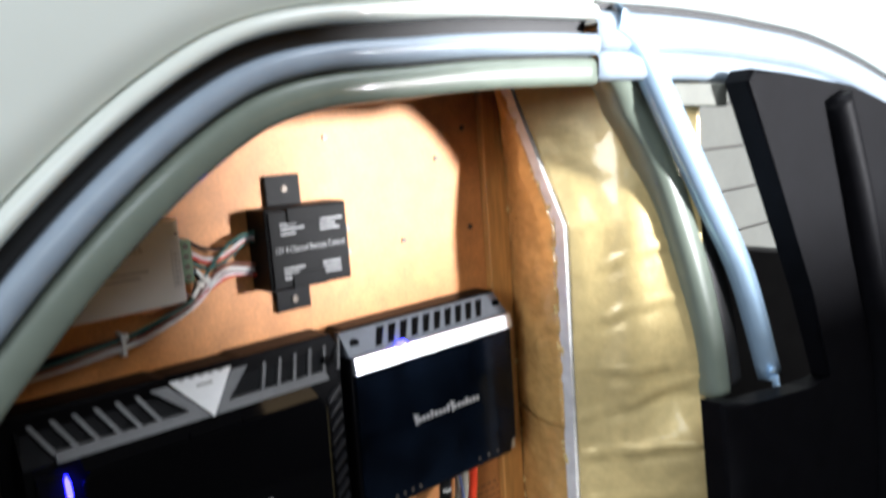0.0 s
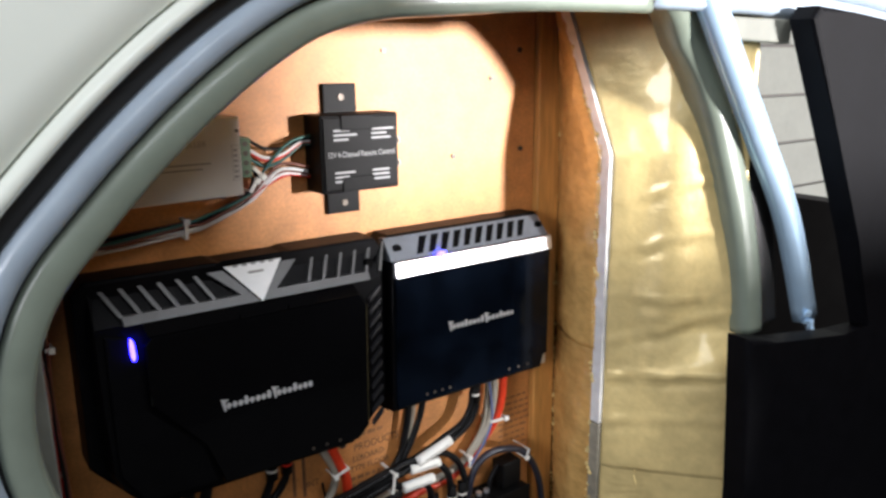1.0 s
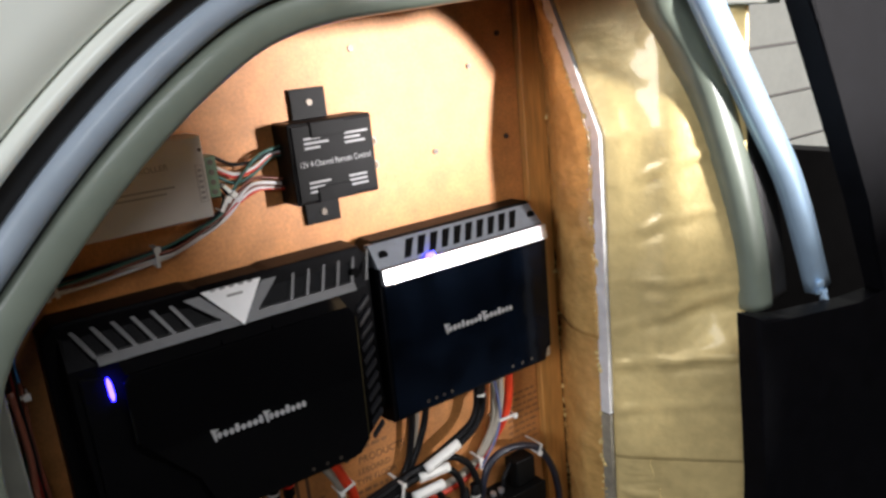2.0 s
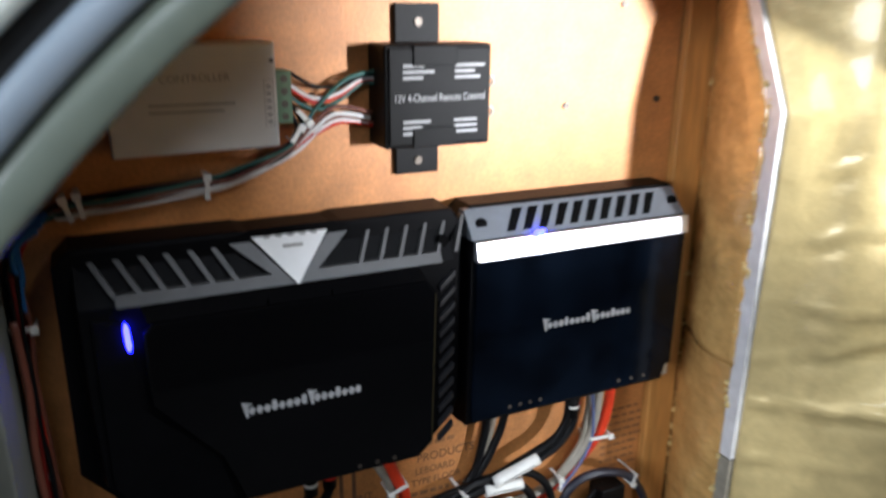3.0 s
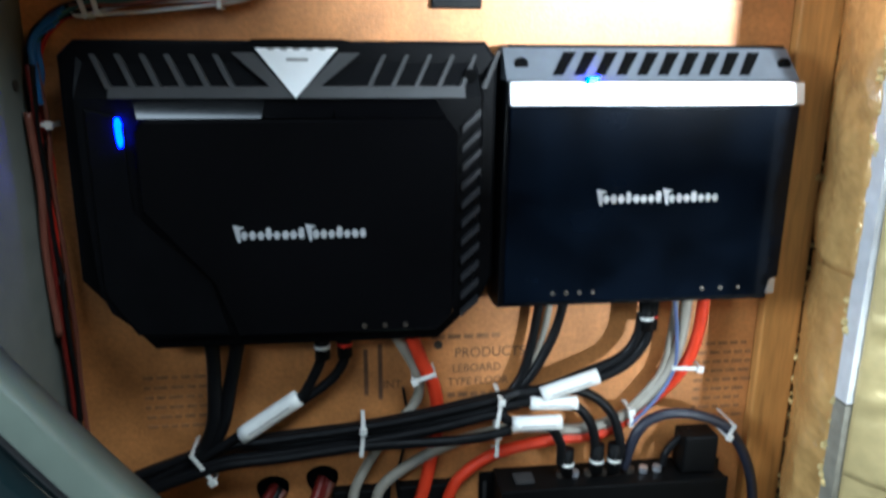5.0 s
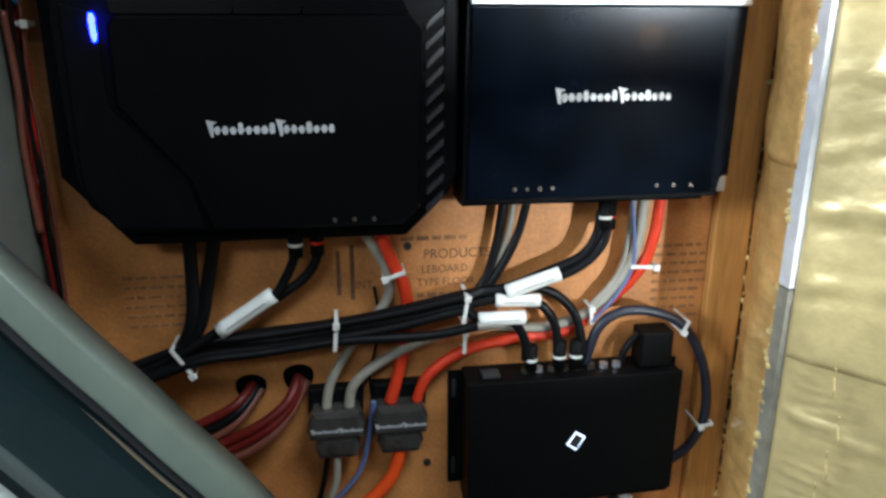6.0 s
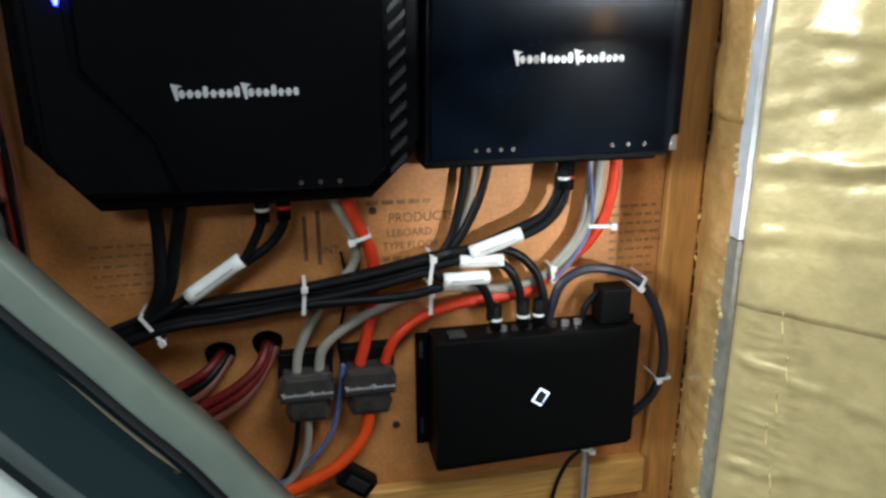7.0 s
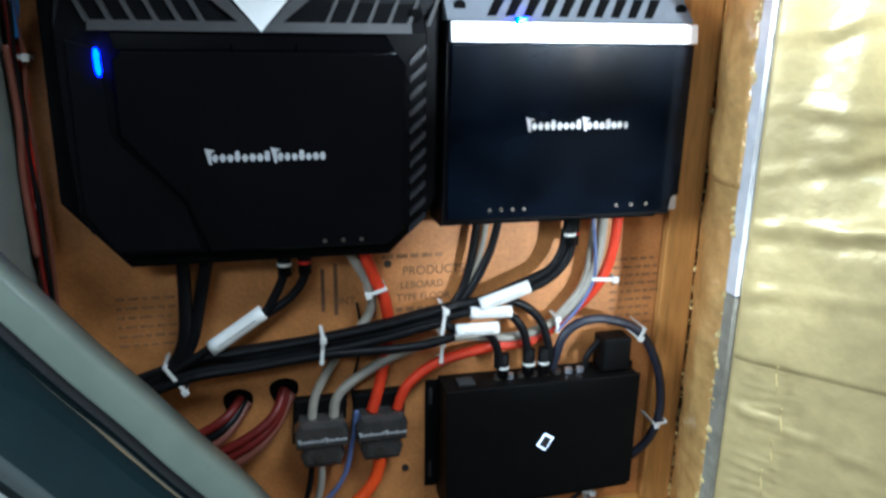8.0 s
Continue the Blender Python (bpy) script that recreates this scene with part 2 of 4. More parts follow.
def cable(name, pairs, y, r, mat, label, group="", category="cable", shift=(0, 0)):
    ob = part(name, add_tube(bmesh.new(), path3(pairs, y), r, shift=shift), mat, smooth=True)
    return tagged(ob, label, category, group)


def text_mesh(words, size, place, mat, name, parent, x_scale=1.0, turn=0.0):
    cu = bpy.data.curves.new(name, "FONT")
    cu.body, cu.size, cu.extrude = words, size, 0.0002
    tmp = bpy.data.objects.new(name, cu)
    scene.collection.objects.link(tmp)
    bpy.context.view_layer.update()
    me = bpy.data.meshes.new_from_object(tmp.evaluated_get(bpy.context.evaluated_depsgraph_get()))
    bpy.data.objects.remove(tmp)
    me.transform(Matrix.Translation(place) @ pose(0, 0, 0, 90, 0, 0) @ pose(0, 0, 0, 0, 0, turn) @ Matrix.Diagonal((x_scale, 1, 1, 1)))
    me.materials.clear()
    me.materials.append(mat)
    ob = new(name, me)
    ob.parent = parent
    return ob


def sheet(name, rows, mat, parent=None, label="", thick=0.002):
    """A grid of points as a surface with thickness."""
    bm = bmesh.new()
    grid = [[bm.verts.new(p) for p in row] for row in rows]
    for a, b in zip(grid, grid[1:]):
        for i in range(len(a) - 1):
            bm.faces.new((a[i], a[i + 1], b[i + 1], b[i]))
    ob = part(name, bm, mat, parent, label, smooth=True)
    so = ob.modifiers.new("thickness", "SOLIDIFY")
    so.thickness, so.offset = thick, 0
    return ob


# ---- the garage round the car ----
def plain(name, b, mat, label):
    return tagged(part(name, b, mat), label, "wall" if "wall" in name else name.split("_")[0], kind="structure")


plain("floor", box(-2.6, 2.6, -2.5, 2.2, -0.1, 0.0), M_CONCRETE, "grey stained concrete garage floor")
# The opening is added so the overhead fill lamp can shine in.
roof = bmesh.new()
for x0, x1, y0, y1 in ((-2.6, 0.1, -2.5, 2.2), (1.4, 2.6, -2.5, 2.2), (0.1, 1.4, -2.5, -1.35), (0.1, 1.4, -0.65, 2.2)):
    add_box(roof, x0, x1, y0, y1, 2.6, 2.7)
plain("ceiling", roof, M_PLASTER, "plain dim plaster garage ceiling with an opening added for a fill lamp")
# Unseen wall; its opening is added for the left fill lamp.
west = bmesh.new()
for y0, y1, z0, z1 in ((-2.5, -1.85, 0, 2.6), (-1.85, -0.65, 0, 1.48), (-1.85, -0.65, 2.32, 2.6), (-0.65, 2.2, 0, 2.6)):
    add_box(west, -2.7, -2.6, y0, y1, z0, z1)
plain("wall_west", west, M_PLASTER, "plain dark plaster garage wall with an added opening")
east = bmesh.new()
for y0, y1, z0, z1 in ((-2.5, 0.2, 0, 2.6), (0.2, 1.9, 0, 0.9), (0.2, 1.9, 2.2, 2.6), (1.9, 2.2, 0, 2.6)):
    add_box(east, 2.6, 2.7, y0, y1, z0, z1)
plain("wall_east", east, M_PLASTER, "plain dark plaster garage wall with an added opening")
# Unseen wall added to mask the sun; its openings shape the patches on the board.
south = bmesh.new()
for x0, x1, z0, z1 in ((-2.6, -1.4, 0, 2.6), (-1.4, -0.33, 0, 2.135), (-1.4, -0.33, 2.48, 2.6), (-0.33, 1.01, 0, 2.6), (1.01, 1.145, 0, 1.365), (1.145, 1.32, 0, 1.068), (1.145, 1.32, 1.160, 1.365), (1.32, 2.05, 0, 1.365), (1.01, 2.05, 1.985, 2.6), (2.05, 2.6, 0, 2.6)):
    add_box(south, x0, x1, -2.5, -2.3, z0, z1)
plain("wall_south", south, M_PLASTER, "plain dark plaster garage wall, unseen, with openings added to shape the sunlight")
plain("wall_north", box(-2.6, 2.6, 2.1, 2.2, 0, 2.6), M_PLASTER, "plain dark plaster garage wall")
plain("ground", box(-40, 40, -40, 40, -0.35, -0.15), M_CONCRETE, "flat grey ground outside the garage")
siding = tagged(new("wall_neighbour"), "neighbouring wall clad in cream horizontal siding", "wall", kind="structure")
part("wall_core", box(3.2, 11.0, 3.06, 3.2, -0.15, 3.2), M_PLASTER, siding)
for i in range(8):
    part("plank", box(3.2, 11.0, 3.02, 3.06, -0.1 + i * 0.42, 0.30 + i * 0.42, 0.006), M_SIDING, siding)

# ---- the amplifier board and its framing ----
board = tagged(part("back_board", box(-0.345, 0.3265, 0.0, 0.018, 0.60, 1.58), M_BOARD), "orange-brown particleboard back panel with stamped ink", "panel", kind="structure")
stud = tagged(part("stud", box(0.3275, 0.366, -0.010, 0.07, 0.55, 1.58, 0.002), M_PINE), "yellow pine stud beside the particleboard panel", "stud", kind="structure")
cleat = tagged(part("cleat", box(-0.345, 0.3265, -0.016, -0.0005, 0.640, 0.686, 0.002), M_PINE_H), "yellow pine cleat along the bottom of the board", "cleat", kind="structure")
side = tagged(part("side_board", box(-0.322, -0.299, -0.115, -0.001, 0.60, 1.296, 0.002), M_GREY), "grey painted side board with a screw in it", "panel", kind="structure")
# A solid dark strip paints the shade of the gap beside the stud.
tagged(part("gap_shade_strip", box(0.3665, 0.386, 0.000, 0.012, 0.55, 1.58), M_GAP_SHADE), "dark strip standing for the shade between the pine stud and the insulation", "gap", kind="structure")
lining = thing("compartment_lining", "dark lining closing the compartment behind the opening", "lining", kind="structure")
part("left_lining", box(-0.40, -0.385, -0.09, 0.03, 0.50, 1.62), M_DARK, lining)
part("top_lining", box(-0.40, 0.44, -0.16, 0.10, 1.60, 1.615), M_DARK, lining)
part("bottom_lining", box(-0.40, 0.44, -0.16, 0.10, 0.50, 0.515), M_DARK, lining)
part("rear_lining", box(-0.40, 0.44, 0.085, 0.10, 0.515, 1.60), M_DARK, lining)


# insulation beside the stud: a clear-wrapped batt edge, a metal strip, then the gold facing
def strip_y(z):
    return -0.118 if z < 1.345 else -0.118 + (z - 1.345) * 0.45


def strip_x(z):
    return 0.335


batt_rows = []
for i in range(141):
    z = 0.55 + i * 1.03 / 140
    row = []
    for k in range(15):
        t = k / 14
        bulge = math.sin(math.pi * t) ** 1.05 * 0.030
        nz = noise.noise((t * 2.5, z * 22, 3.0)) * 0.0070 * math.sin(math.pi * t) + noise.noise((t * 7, z * 75, 9.0)) * 0.0028 - abs(noise.noise((t * 4, z * 45, 6.0))) * 0.004 * math.sin(math.pi * t)
        x = 0.385 + (strip_x(z) - 0.385) * t - bulge * 0.55 + nz
        y = 0.018 + (strip_y(z) - 0.018) * t - bulge * 0.30 + nz
        row.append((x, y, z))
    batt_rows.append(row)
batt = thing("insulation_batt", "amber insulation batt wrapped in crinkled clear plastic", "insulation")
sheet("wrapping", batt_rows[:76], M_WRAP, batt)
sheet("wrapping", [[(x - 0.0022, y - 0.0016, z) for x, y, z in row] for row in batt_rows[73:]], M_WRAP, batt)

strip = thing("metal_strip", "pale galvanised metal edging strip on the insulation", "strip")
# the lowest length is narrower and a darker grey than the two above
for lo, hi in ((0.55, 0.985), (0.987, 1.345), (1.345, 1.58)):
    piece = bmesh.new()
    vs = []
    for z in (lo, hi):
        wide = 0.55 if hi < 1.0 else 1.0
        for dx, dy in ((-0.003, 0.0), (-0.003, -0.015), (0.006 * wide, -0.015), (0.006 * wide, 0.0)):
            vs.append(piece.verts.new((strip_x(z) + dx, strip_y(z) + dy, z)))
    for q in ((0, 1, 2, 3), (4, 7, 6, 5), (0, 4, 5, 1), (1, 5, 6, 2), (2, 6, 7, 3), (3, 7, 4, 0)):
        piece.faces.new([vs[j] for j in q])
    part("strip_length", piece, M_STRIP_LOWER if hi < 1.0 else M_STRIP, strip, "narrower, darker grey lower length" if hi < 1.0 else "")

FOLDS = ((1.300, 0.006, 0.3), (1.235, 0.006, 0.25), (1.165, 0.004, -0.1), (1.120, 0.005, 0.35), (1.062, 0.009, 0.18), (1.000, 0.004, 0.10), (0.865, 0.004, -0.2), (0.770, 0.004, 0.2))


def facing(lo, hi, lift):
    rows = []
    for i in range(111):
        z = lo + i * (hi - lo) / 110
        row = []
        for k in range(41):
            t = k / 40
            y0 = strip_y(z) - 0.016
            out = max(0.0, min(1.0, (1.12 - z) / 0.05))
            y = y0 + (-0.236 - 0.022 * out - y0) * t
            x = 0.338 + (0.465 - 0.022 * out - 0.338) * t ** 1.1
            u = t * 0.13
            d = lift + noise.noise((u * 9, z * 9, 1.0)) * 0.006 + noise.noise((u * 40, z * 40, 5.0)) * 0.0014 + noise.noise((u * 120, z * 120, 7.0)) * 0.0005
            for fz, h, slope in FOLDS:
                c = fz + slope * (u - 0.05) + 0.006 * noise.noise((u * 40, fz * 9, 2.0))
                w = (z - c) / 0.0045
                k2 = 0.2 + 1.3 * max(0.0, noise.noise((u * 30, fz * 5, 4.0)) + 0.35)
                d += h * k2 * (math.exp(-w * w) - 0.5 * math.exp(-((z - c + 0.010) / 0.008) ** 2))
            d *= 0.7
            d += 0.011 * math.exp(-((t - 0.52 - 0.25 * (z - 1.3)) / 0.17) ** 2) * max(0.0, min(1.0, (z - 1.08) / 0.06))
            if z < 0.935 and t < 0.45:
                d += 0.0011 * math.sin(z * 620 + 5 * noise.noise((u * 30, z * 20, 8.0))) * math.sin(math.pi * min(1, t / 0.45))
            fade = min(1, t * 6 + 0.2)
            row.append((x - d * 0.85 * fade, y - d * 0.4 * fade, z))
        rows.append(row)
    return rows


facing_thing = thing("insulation_facing", "wrinkled gold paper insulation facing on the side wall", "insulation")
sheet("upper_sheet", facing(0.925, 1.58, 0.003), M_KRAFT, facing_thing, "", 0.0012)
sheet("lower_sheet", facing(0.50, 0.94, 0.0), M_KRAFT, facing_thing, "", 0.0012)
for i in range(9):
    z = 0.62 + i * 0.036
    y = -0.190 - 0.008 * math.sin(i * 2.1)
    part("fibre", add_tube(bmesh.new(), [(0.352, y, z), (0.349, y - 0.004, z + 0.010), (0.353, y + 0.004, z + 0.018), (0.350, y, z + 0.028)], 0.0007, 5, 4), M_FOAM, facing_thing, "pale stitched thread")

random.seed(4)
crumbs = bmesh.new()
for i in range(280):
    z = random.uniform(0.62, 1.5)
    s = random.uniform(0.001, 0.0026) if i % 4 else random.uniform(0.003, 0.0046)
    x, y = (0.3665 + random.uniform(-0.002, 0.006), -0.0095 + random.uniform(-0.003, 0.006)) if i % 3 else (0.333, strip_y(z) + random.uniform(-0.004, 0.004))
    bmesh.ops.create_icosphere(crumbs, subdivisions=1, radius=s, matrix=Matrix.Translation((x, y, z)) @ pose(0, 0, 0, i * 40, i * 25, i * 70) @ Matrix.Diagonal((1, 0.8, random.uniform(0.8, 1.8), 1)))
tagged(part("foam_crumbs", crumbs, M_FOAM), "yellow foam crumbs along the seam of the stud", "foam crumbs", kind="stuff")


# ---- the car body round the opening ----
def ring_y(x):
    return -0.207 - 0.09 * x


RING = [(-0.076, 0.821), (-0.118, 0.879), (-0.153, 0.920), (-0.187, 0.962), (-0.218, 0.998), (-0.250, 1.038), (-0.282, 1.080), (-0.304, 1.126), (-0.314, 1.168), (-0.314, 1.212), (-0.305, 1.254),
        (-0.286, 1.294), (-0.250, 1.336), (-0.209, 1.379), (-0.165, 1.419), (-0.120, 1.453), (-0.075, 1.478), (-0.024, 1.490), (0.044, 1.495), (0.120, 1.500), (0.205, 1.502), (0.272, 1.502)]
PILLAR = [(0.293, 1.515), (0.3295, 1.490), (0.381, 1.432), (0.405, 1.382), (0.421, 1.332), (0.4355, 1.280), (0.4475, 1.222), (0.454, 1.172), (0.456, 1.120)]


def sweep(pairs, profile, steps=5, back=lambda z: 0.0):
    """Sweep a profile of (outward, toward) offsets along an (x, z) path in the opening's plane."""
    pts = smooth_path([(x, 0, z) for x, z in pairs], steps)
    rows = []
    for i, q in enumerate(pts):
        tan = (pts[min(i + 1, len(pts) - 1)] - pts[max(i - 1, 0)]).normalized()
        n = Vector((-tan.z, 0, tan.x))
        row = []
        for s, d in profile:
            p = q + n * s
            row.append((p.x, ring_y(p.x) + back(q.z) - d, p.z))
        rows.append(row)
    return rows


car = thing("parked_car", "pale green parked car with a rounded rubber-sealed opening", "car")
part_flange = sheet("flange", sweep([(0.06, 0.645)] + RING, [(0.004, -0.03), (0.0, -0.004), (0.001, 0.003), (0.004, 0.005), (0.021, 0.005), (0.025, 0.002), (0.025, -0.008)]), M_FLANGE, car, "grey-green painted inner flange", 0.0015)
sheet("gasket", sweep([(0.06, 0.645)] + RING, [(0.0245, -0.006), (0.027, 0.001), (0.029, -0.006)]), M_RUBBER, car, "thin black rubber gasket", 0.001)
UP = RING[7:]
sheet("weatherstrip", sweep(UP, [(0.029, -0.008), (0.029, 0.006), (0.033, 0.010), (0.043, 0.011), (0.048, 0.007), (0.049, -0.008)]), M_SEAL, car, "grey rubber weatherstrip", 0.001)
sheet("gutter", sweep(UP, [(0.049, -0.006), (0.056, -0.012), (0.064, -0.006)]), M_RUBBER, car, "dark drip gutter", 0.001)
sheet("gutter_lip", sweep(UP, [(0.063, -0.010), (0.064, 0.008), (0.069, 0.012), (0.076, 0.008), (0.078, 0.0)]), M_PAINT, car, "pale rolled gutter lip", 0.001)
body_profile = [(0.077, -0.004)] + [(0.077 + s, 0.004 + 0.05 * s - 0.42 * s * s) for s in (0.004, 0.03, 0.08, 0.15, 0.25, 0.4, 0.6, 0.8)]
sheet("body_panel", sweep(UP, body_profile), M_PAINT, car, "smooth pale green painted panel", 0.002)

# lower corner: a dark pane in its rubber bed, below the flange
LO = [(0.06, 0.645)] + RING[:8]
sheet("pane_seal", sweep(LO, [(0.0285, -0.010), (0.031, -0.003), (0.036, -0.006), (0.041, -0.012)]), M_RUBBER, car, "black rubber pane seal", 0.001)
sheet("pane", sweep(LO, [(0.040, -0.012), (0.06, -0.010), (0.10, -0.011), (0.15, -0.014)]), M_GLASS, car, "dark tinted reflective pane", 0.002)
sheet("lower_panel", sweep(LO, [(0.136, -0.012), (0.138, 0.000), (0.143, 0.007), (0.152, 0.011), (0.18, 0.012), (0.26, 0.004), (0.42, -0.03)]), M_PAINT, car, "pale green lower body panel", 0.002)

# right pillar, leaning in towards the insulation at the top
def pillar_back(z):
    return 0.027 * max(0.0, min(1.0, (z - 1.12) / 0.30)) * max(0.25, min(1.0, (1.53 - z) / 0.06))


sheet("pillar_flange", sweep(PILLAR, [(0.004, -0.03), (0.0, -0.003), (0.002, 0.004), (0.010, 0.008), (0.027, 0.008), (0.037, 0.003), (0.038, -0.006)], back=pillar_back), M_FLANGE, car, "grey-green painted pillar flange", 0.0015)
sheet("pillar_gasket", sweep(PILLAR, [(0.037, -0.006), (0.043, 0.000), (0.055, -0.004), (0.085, -0.012)], back=pillar_back), M_RUBBER, car, "black rubber pillar gasket", 0.001)
CHROME = [(0.300, 1.560), (0.338, 1.535), (0.392, 1.455), (0.455, 1.360), (0.520, 1.258), (0.578, 1.118)]
sheet("pillar_strip", sweep(CHROME, [(-0.010, -0.006), (-0.009, 0.006), (0.0, 0.012), (0.018, 0.010), (0.024, 0.003), (0.025, -0.006)]), M_CHROME, car, "bluish chrome pillar strip", 0.001)
random.seed(12)
crumple = bmesh.new()
for i in range(7):
    bmesh.ops.create_icosphere(crumple, subdivisions=1, radius=random.uniform(0.006, 0.010), matrix=Matrix.Translation((0.569 + 0.0035 * i + random.uniform(-0.004, 0.004), ring_y(0.58) - 0.012, 1.128 - 0.0075 * i + random.uniform(-0.004, 0.004))) @ pose(0, 0, 0, i * 50, i * 31, i * 77) @ Matrix.Diagonal((1.2, 0.5, 0.8, 1)))
part("strip_end", crumple, M_CHROME, car, "crumpled bright end of the pillar strip")
header = [(0.272, 1.5065), (0.42, 1.5045), (0.55, 1.496), (0.70, 1.478), (0.90, 1.425), (1.15, 1.33), (1.36, 1.23)]
sheet("header_seal", sweep(header, [(0.0, -0.02), (0.0, 0.002), (0.004, 0.007), (0.020, 0.008), (0.028, 0.003), (0.029, -0.006)]), M_SEAL, car, "grey rubber seal under the roof header", 0.001)
sheet("header", sweep(header, [(0.029, -0.006), (0.030, 0.004), (0.036, 0.008), (0.055, 0.008), (0.066, 0.000), (0.070, -0.006)]), M_SEAL, car, "grey painted roof header", 0.0015)
sheet("header_gutter", sweep(header, [(0.069, -0.006), (0.073, -0.010), (0.078, -0.004)]), M_RUBBER, car, "dark drip gutter over the header", 0.001)
sheet("roof_edge", sweep(header, [(0.077, -0.008), (0.079, 0.004), (0.10, 0.008), (0.18, -0.006), (0.34, -0.06)]), M_PAINT, car, "pale painted roof edge", 0.0015)

trim_out = [(0.412, 1.135), (0.470, 1.120), (0.600, 1.105), (0.660, 1.103), (0.606, 1.23), (0.543, 1.355), (0.470, 1.498), (0.482, 1.512), (0.55, 1.505), (0.70, 1.488), (0.90, 1.436), (1.35, 1.245), (1.35, 0.42), (0.43, 0.42), (0.428, 0.92)]
bm = bmesh.new()
add_prism(bm, trim_out, 0.0, 0.0 - 0.03, 0.006)
for v in bm.verts:
    v.co.y += ring_y(v.co.x) - 0.016
band = prism([(0.395, 1.476), (0.488, 1.472), (0.488, 1.4985), (0.380, 1.5005)], 0.0, -0.012, 0.002)
for v in band.verts:
    v.co.y += ring_y(v.co.x) + 0.004
part("header_trim", band, M_GREY, car, "grey trim under the header")
door = part("door_trim", bm, M_TRIM, car, "black vinyl door trim")
bm = bmesh.new()
add_tube(bm, [(0.655, ring_y(0.655) - 0.045, 1.475), (0.72, ring_y(0.72) - 0.05, 1.30), (0.80, ring_y(0.80) - 0.045, 1.05), (0.82, ring_y(0.82) - 0.045, 0.70)], 0.022, 12)
part("trim_roll", bm, M_TRIM, door, smooth=True)


# ---- amplifiers ----
def mark(parent, x0, x1, z, y, h, seed, mat=M_MARK, name="mark"):
    """A wordmark as two rows of plain blunt bars, each led by a tall stroke with a flag."""
    rnd = random.Random(seed)
    bm = bmesh.new()
    base = z - h * 0.5
    span = x1 - x0
    for a, b, n in ((x0 + span * 0.04, x0 + span * 0.53, 8), (x0 + span * 0.58, x1, 7)):
        w = (b - a) / n
        mid = base + h * 0.36
        upper, lower = [(a - w * 0.75, base + h * 1.22), (a + w * 0.65, base + h * 1.02), (a + w * 0.10, base + h * 0.84), (a + w * 0.10, mid + h * 0.05)], [(a - w * 0.25, base - h * 0.2), (a + w * 0.10, base - h * 0.2), (a + w * 0.10, mid - h * 0.05)]
        for i in range(n):
            p, q = a + (i + 0.24) * w, a + (i + rnd.uniform(0.88, 0.98)) * w
            hi = base + h * (rnd.uniform(0.90, 0.98) if i % 4 == 3 else rnd.uniform(0.62, 0.72))
            up, low = mid + h * 0.05, mid - h * 0.05
            c = w * 0.2
            upper += [(p, up), (p, hi - c), (p + c, hi), (q - c, hi), (q, hi - c), (q, up)]
            lower += [(p, low), (p, base + c), (p + c, base), (q - c, base), (q, base + c), (q, low)]
        add_prism(bm, upper + list(reversed(lower)), y + 0.0003, y - 0.0006)
    return part(name, bm, mat, parent, "silver raised wordmark bars")


